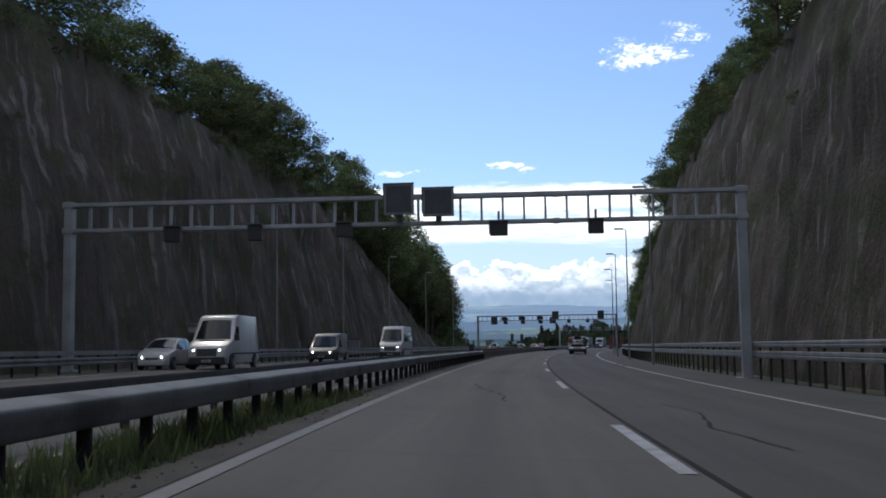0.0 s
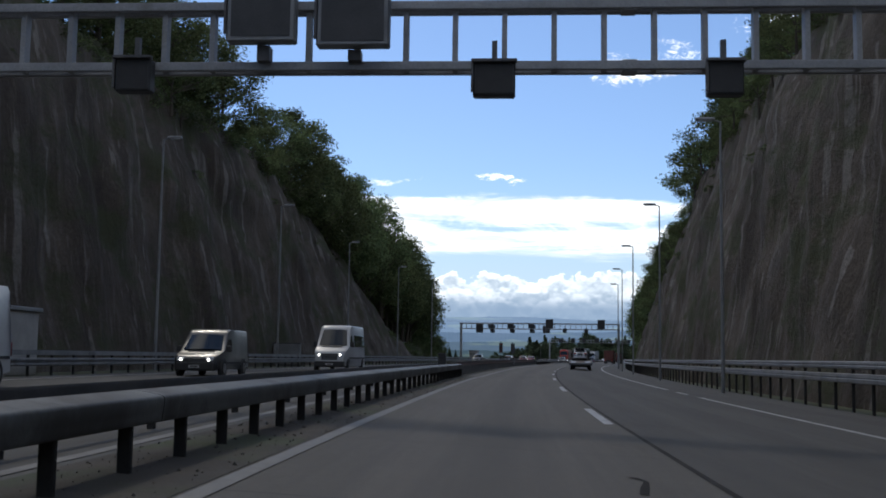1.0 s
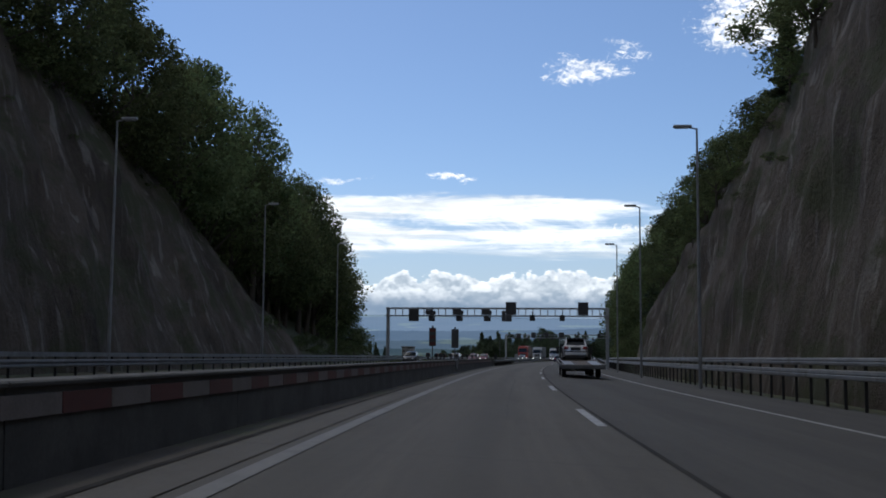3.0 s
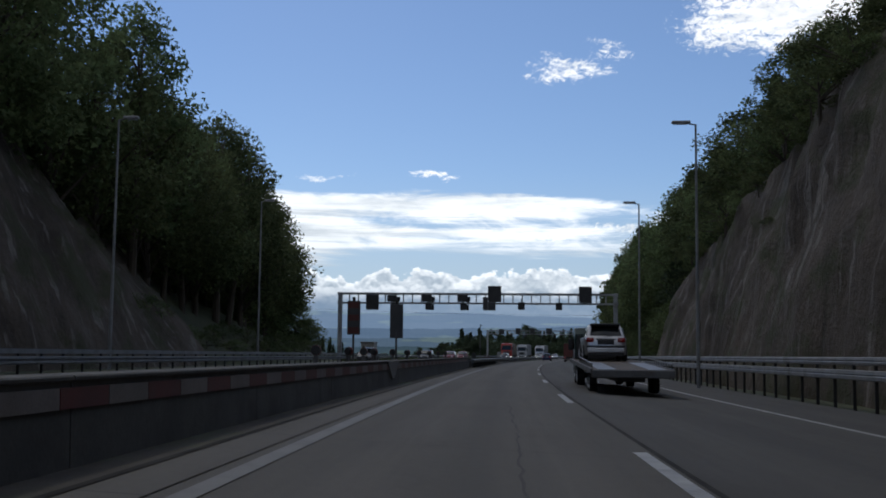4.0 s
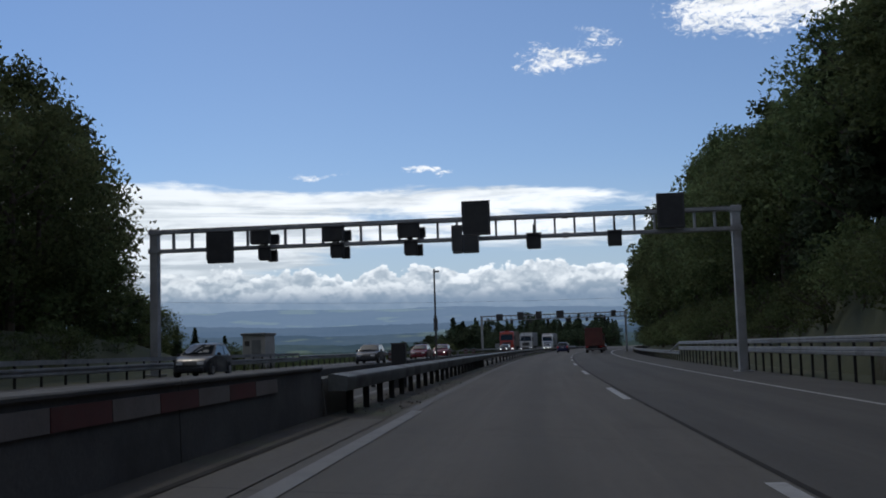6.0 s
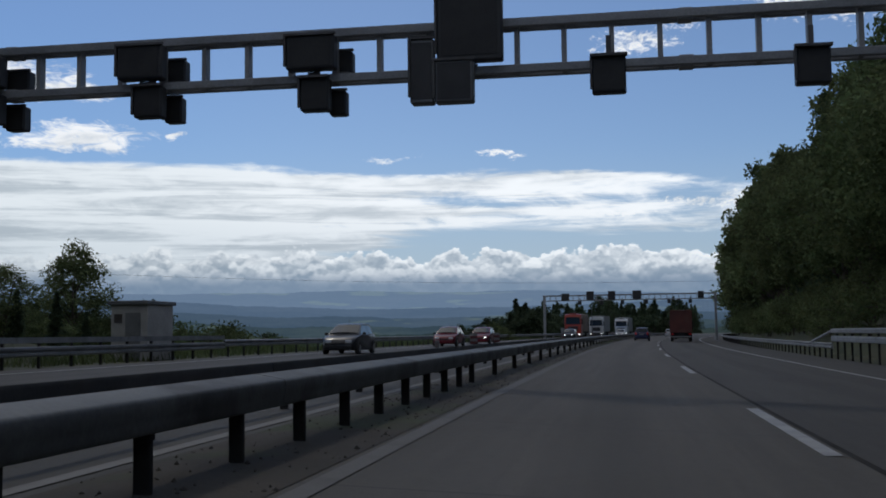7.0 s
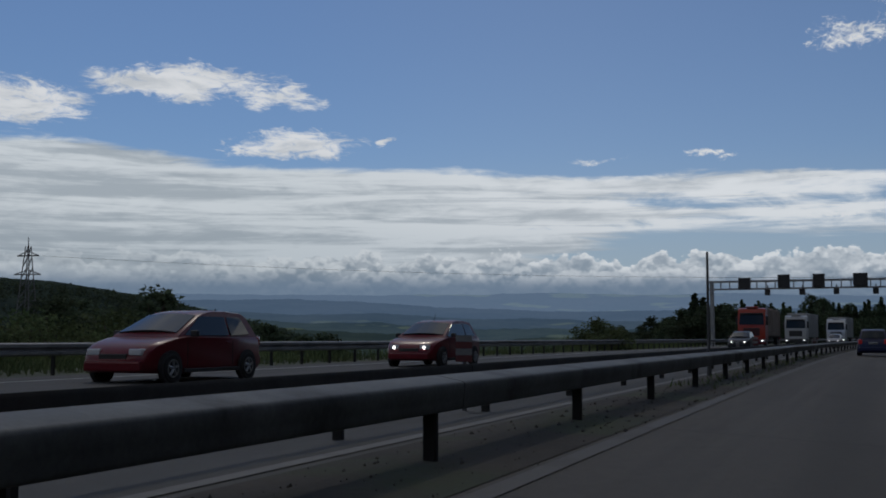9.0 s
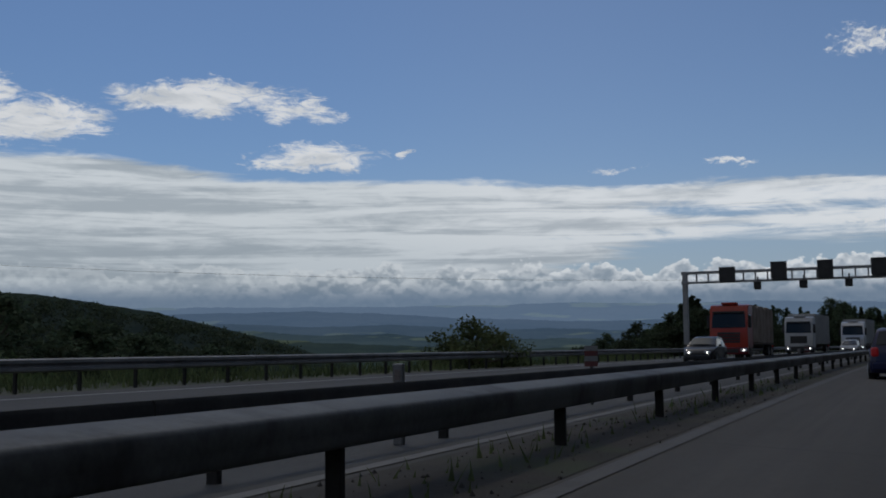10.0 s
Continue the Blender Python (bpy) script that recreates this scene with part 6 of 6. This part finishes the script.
def truck_cab(root, y0, y1, Wd, z0, H, body, lit=True, lower=None):
    """A cab whose nose is at y1: raked screen, roof fairing, slatted grille, deep bumper."""
    w, h = Wd / 2, H - z0
    prof = [(y0, z0), (y0, H - 0.30), (y0 + 0.25, H - 0.04), (y1 - 1.0, H), (y1 - 0.52, H - 0.10), (y1 - 0.22, z0 + h * 0.80), (y1 - 0.03, z0 + h * 0.46), (y1, z0 + h * 0.40), (y1 + 0.02, z0 + h * 0.18), (y1, z0)]
    cab = part("cab", shell(prof, Wd, 0.16, 0.03), body, root, smooth=True, crease=30)
    quad = ((w * 0.90, y1 - 0.035, z0 + h * 0.47), (-w * 0.90, y1 - 0.035, z0 + h * 0.47), (-w * 0.86, y1 - 0.225, z0 + h * 0.79), (w * 0.86, y1 - 0.225, z0 + h * 0.79))
    part("windscreen", pane(quad, 0.0, 1.0, 0.0, 1.0, 0.015, 0.02, 0.05), GLASS, cab, smooth=True)
    part("sun_visor", slab(-w * 0.84, w * 0.84, y1 - 0.24, y1 - 0.02, z0 + h * 0.795, z0 + h * 0.84, 0.015), TRIM, cab)
    part("roof_fairing", slab(-w * 0.42, w * 0.42, y1 - 0.95, y1 - 0.42, H - 0.03, H + 0.13, 0.05, 2), body, cab)
    part("grille", slab(-w * 0.60, w * 0.60, y1 - 0.02, y1 + 0.035, z0 + h * 0.13, z0 + h * 0.37, 0.02), TRIM, cab)
    for i in range(3):
        z = z0 + h * (0.17 + 0.065 * i)
        part("grille_slat", slab(-w * 0.56, w * 0.56, y1 + 0.03, y1 + 0.055, z, z + h * 0.022), lower or body, cab)
    part("bumper", slab(-w, w, y1 - 0.5, y1 + 0.08, z0 - 0.38, z0 + 0.10, 0.08, 2), lower or body, cab)
    part("air_intake", slab(-w * 0.50, w * 0.50, y1 + 0.05, y1 + 0.09, z0 - 0.26, z0 - 0.02, 0.01), TRIM, cab)
    part("wiper", rod(bmesh.new(), (-w * 0.5, y1 + 0.01, z0 + h * 0.47), (w * 0.1, y1 - 0.01, z0 + h * 0.53), 0.015, n=5), TRIM, cab)
    for k in (-1, 1):
        x0, x1 = sorted((k * w * 0.96, k * w * 0.60))
        part("headlamp", slab(x0, x1, y1 + 0.03, y1 + 0.10, z0 - 0.20, z0 + 0.02, 0.03, 2), LENS, cab)
        if lit:
            part("bulb", rod(bmesh.new(), (k * w * 0.78, y1 + 0.095, z0 - 0.09), (k * w * 0.78, y1 + 0.112, z0 - 0.09), 0.06, n=10), BEAM, cab)
        x0, x1 = sorted((k * (w + 0.02), k * (w + 0.22)))
        part("mirror", slab(x0, x1, y1 - 0.35, y1 - 0.22, z0 + h * 0.46, z0 + h * 0.74, 0.03), TRIM, cab)
        side = ((k * w, y1 - 0.25, z0 + h * 0.48), (k * w, y1 - 1.2, z0 + h * 0.48), (k * w, y1 - 1.2, z0 + h * 0.77), (k * w, y1 - 0.42, z0 + h * 0.77))
        part("side_window", pane(side if k < 0 else (side[1], side[0], side[3], side[2]), 0.0, 1.0, 0.0, 1.0, 0.012, 0.02), GLASS, cab)
        part("step", slab(*sorted((k * (w - 0.22), k * (w + 0.01))), y1 - 0.62, y1 - 0.52, z0 - 0.36, z0 + h * 0.08), TRIM, cab)
        wheel(root, k * (w - 0.17), y1 - 1.1, 0.50, 0.30)
    return cab


def lorry(name, m, label, body, box, L, Wd, H, group, cab_h=3.4, load=False, closed_rear=True, lower=None):
    """Cab in front, long load behind; the origin is midway along."""
    root = empty(name, m, label, "truck", group)
    r, f, w = -L / 2, L / 2, Wd / 2
    truck_cab(root, f - 2.1, f, Wd, 0.75, cab_h, body, True, lower)
    part("chassis", slab(-0.45, 0.45, r + 0.2, f - 0.6, 0.72, 1.0, 0.02), TRIM, root)
    if load:
        n = 6
        for i in range(n):
            y0 = r + (L - 2.6) * i / n
            y1 = r + (L - 2.6) * (i + 1) / n - 0.06
            for x0, x1 in ((-w + 0.06, -0.02), (0.02, w - 0.06)):
                part("bale", slab(x0, x1, y0, y1, 1.12, H - 0.15 + 0.12 * (i % 2), 0.10, 2), LOAD, root)
        part("deck", slab(-w, w, r, f - 2.4, 1.0, 1.11, 0.02), DECK, root)
    else:
        part("cargo_box", slab(-w, w, r, f - 2.35, 1.05, H, 0.04, 2), box, root)
        for k in range(1, 8):
            y = r + (L - 2.35) * k / 8
            for sx in (-1, 1):
                part("side_rib", slab(sx * w - 0.014, sx * w + 0.014, y - 0.03, y + 0.03, 1.12, H - 0.06), box, root)
        part("rear_frame", slab(-w * 0.99, w * 0.99, r - 0.03, r + 0.02, H - 0.16, H - 0.02, 0.01), TRIM if not closed_rear else box, root)
        for x in (-w * 0.98, -0.03, w * 0.98 - 0.06):
            part("door_bar", slab(x, x + 0.06, r - 0.035, r + 0.01, 1.15, H - 0.18), SIGN_GREY if box is not TARP_RED else TARP_RED, root)
    part("under_ride_bar", slab(-w * 0.95, w * 0.95, r + 0.02, r + 0.14, 0.52, 0.66, 0.02), STEEL, root)
    for k in (-1, 1):
        x0, x1 = sorted((k * w * 0.92, k * w * 0.66))
        part("tail_lamp", slab(x0, x1, r - 0.02, r + 0.05, 0.82, 0.96, 0.01), BRAKE, root)
        for y in (r + 1.5, r + 2.8):
            wheel(root, k * (w - 0.2), y, 0.50, 0.34)
        part("mudflap", slab(*sorted((k * (w - 0.42), k * (w - 0.04))), r + 0.55, r + 0.58, 0.22, 0.85), RUBBER, root)
    return root


def recovery_truck(m):
    """Cab and sloping flat bed with a two-axle trailer deck behind; the origin lies under the load's tail."""
    root = empty("recovery_truck", m, "dark green recovery truck with a long low steel flatbed", "truck")
    w = 1.22
    truck_cab(root, 4.6, 6.4, 2.1, 0.62, 2.45, GREEN_PAINT, False)
    part("cab_guard", slab(-1.0, 1.0, 4.50, 4.58, 1.1, 1.95, 0.02, 2), TRIM, root)

    def plank(name, y0, y1, z0, z1, x0, x1, t, mat):
        bm = bmesh.new()
        lo = [bm.verts.new(p) for p in ((x0, y0, z0), (x1, y0, z0), (x1, y1, z1), (x0, y1, z1))]
        hi = [bm.verts.new(v.co - Vector((0, 0, t))) for v in lo]
        bm.faces.new(lo)
        bm.faces.new(hi[::-1])
        for i in range(4):
            bm.faces.new((lo[i], hi[i], hi[(i + 1) % 4], lo[(i + 1) % 4]))
        bmesh.ops.recalc_face_normals(bm, faces=bm.faces)
        return part(name, bm, mat, root)
    plank("deck", -2.4, 4.4, 0.98, 1.06, -w, w, 0.12, DECK)
    plank("deck", -9.0, -2.4, 0.80, 0.98, -w, w, 0.12, DECK)
    for k in (-1, 1):
        a, b = sorted((k * 0.50, k * 1.06))
        plank("ramp_track", -9.0, -2.5, 0.81, 0.99, a, b, 0.03, ALU)
        a, b = sorted((k * w, k * (w + 0.07)))
        plank("side_beam", -9.0, 4.4, 0.83, 1.10, a, b, 0.15, DARK_STEEL)
        for i in range(12):
            y = -8.6 + i * 0.62
            part("rail_post", slab(k * w - 0.015, k * w + 0.015, y - 0.015, y + 0.015, 0.82, 0.99 + 0.016 * i), DARK_STEEL, root)
        bm = bmesh.new()
        rod(bm, (k * w, -8.8, 0.98), (k * w, -1.6, 1.17), 0.018, n=6)
        part("hand_rail", bm, ALU, root)
        for y in (-6.1, -5.3):
            wheel(root, k * 1.02, y, 0.31, 0.24)
        wheel(root, k * 0.98, 1.6, 0.40, 0.30)
        part("mudguard", slab(*sorted((k * 0.84, k * 1.2)), -6.5, -4.9, 0.64, 0.68, 0.01), TRIM, root)
        a, b = sorted((k * 1.16, k * 0.84))
        part("tail_lamp", slab(a, b, -9.07, -9.0, 0.58, 0.70, 0.02), LAMP_RED, root)
    part("tail_beam", slab(-w - 0.05, w + 0.05, -9.12, -8.96, 0.55, 0.80, 0.03), DARK_STEEL, root)
    part("chassis", slab(-0.42, 0.42, -8.6, 5.4, 0.42, 0.66, 0.02), TRIM, root)
    part("tool_box", slab(-1.1, 1.1, 2.4, 3.6, 0.40, 0.78, 0.02), TRIM, root)
    return root


ONCOMING = "oncoming traffic"
AHEAD = "traffic ahead"
TOW_S = 156.0
recovery_truck(stand(TOW_S, 3.95))
car = hatchback("car", stand(TOW_S + 1.95, 3.85, road_z(3.9) + 1.04), "silver hatchback with a black spoiler standing on the flatbed", SILVER, 3.85, 1.66, 1.42, "", spoiler=True, dark_plate=True, strip=True)
hatchback("car", stand(328.6, -0.35), "dark blue compact hatchback with red tail lamps", BLUE_PAINT, 3.95, 1.64, 1.44, AHEAD, rear_light=BRAKE)
lorry("lorry", stand(338, 4.0), "box lorry with a rust-red tarpaulin seen from behind", DARK_PAINT, TARP_RED, 11.0, 2.5, 3.65, AHEAD, cab_h=3.2)
lorry("lorry", stand(372, 4.1), "lorry with a brown-red covered load", DARK_PAINT, TARP_RED, 9.0, 2.4, 3.2, AHEAD, cab_h=3.0)
hatchback("car", stand(430, 0.0), "white car far ahead in the fast lane", WHITE_PAINT, 4.0, 1.66, 1.45, AHEAD)
hatchback("car", stand(405, 4.0), "silver car far ahead in the slow lane", SILVER, 4.0, 1.66, 1.45, AHEAD)
van("van", stand(52.5, -14.1, back=True), "white high-roofed delivery van with lit headlamps", WHITE_PAINT, 5.9, 2.0, 2.6, ONCOMING)
hatchback("car", stand(51.5, -16.7, back=True), "small white car with lit headlamps", WHITE_PAINT, 3.9, 1.66, 1.5, ONCOMING, lit=True)
van("van", stand(73.0, -13.0, back=True), "dark grey people carrier with lit headlamps", DARK_PAINT, 4.9, 1.9, 1.95, ONCOMING)
van("van", stand(95.2, -11.7, back=True), "white high-roofed minibus with dark side windows and lit headlamps", WHITE_PAINT, 6.7, 2.05, 2.78, ONCOMING, decor=True)
hatchback("car", stand(221.3, -15.5, back=True), "dark grey compact car on the oncoming carriageway", DARK_PAINT, 3.9, 1.68, 1.5, ONCOMING)
hatchback("car", stand(256.0, -13.8, back=True), "dark grey hatchback on the oncoming carriageway", DARK_PAINT, 4.2, 1.74, 1.48, ONCOMING)
hatchback("car", stand(283.6, -13.75, back=True), "red hatchback on the oncoming carriageway", RED_PAINT, 4.2, 1.75, 1.46, ONCOMING)
hatchback("car", stand(297.0, -13.3, back=True), "dark red hatchback with lit headlamps", RED_PAINT, 4.2, 1.75, 1.46, ONCOMING, lit=True)
hatchback("car", stand(356.5, -11.2, back=True), "dark grey car with lit headlamps before the lorries", DARK_PAINT, 4.2, 1.75, 1.46, ONCOMING, lit=True)
lorry("lorry", stand(375.0, -12.1, back=True), "orange-red lorry carrying stacked brown bales", ORANGE_PAINT, LOAD, 12.0, 2.5, 3.8, ONCOMING, cab_h=3.75, load=True, lower=RED_PAINT)
lorry("lorry", stand(406.0, -11.5, back=True), "white lorry with a pale grey cover", WHITE_PAINT, TARP_GREY, 13.0, 2.5, 3.9, ONCOMING, cab_h=3.6, lower=TRIM)
lorry("lorry", stand(432.0, -9.4, back=True), "grey lorry with a pale cover", SILVER, TARP_GREY, 12.0, 2.5, 3.9, ONCOMING, cab_h=3.6)
hatchback("car", stand(409.5, -8.0, back=True), "white car with lit headlamps between the lorries", WHITE_PAINT, 4.1, 1.72, 1.46, ONCOMING, lit=True)
hatchback("car", stand(452.0, -7.6, back=True), "silver car with lit headlamps behind the lorries", SILVER, 4.1, 1.72, 1.46, ONCOMING, lit=True)
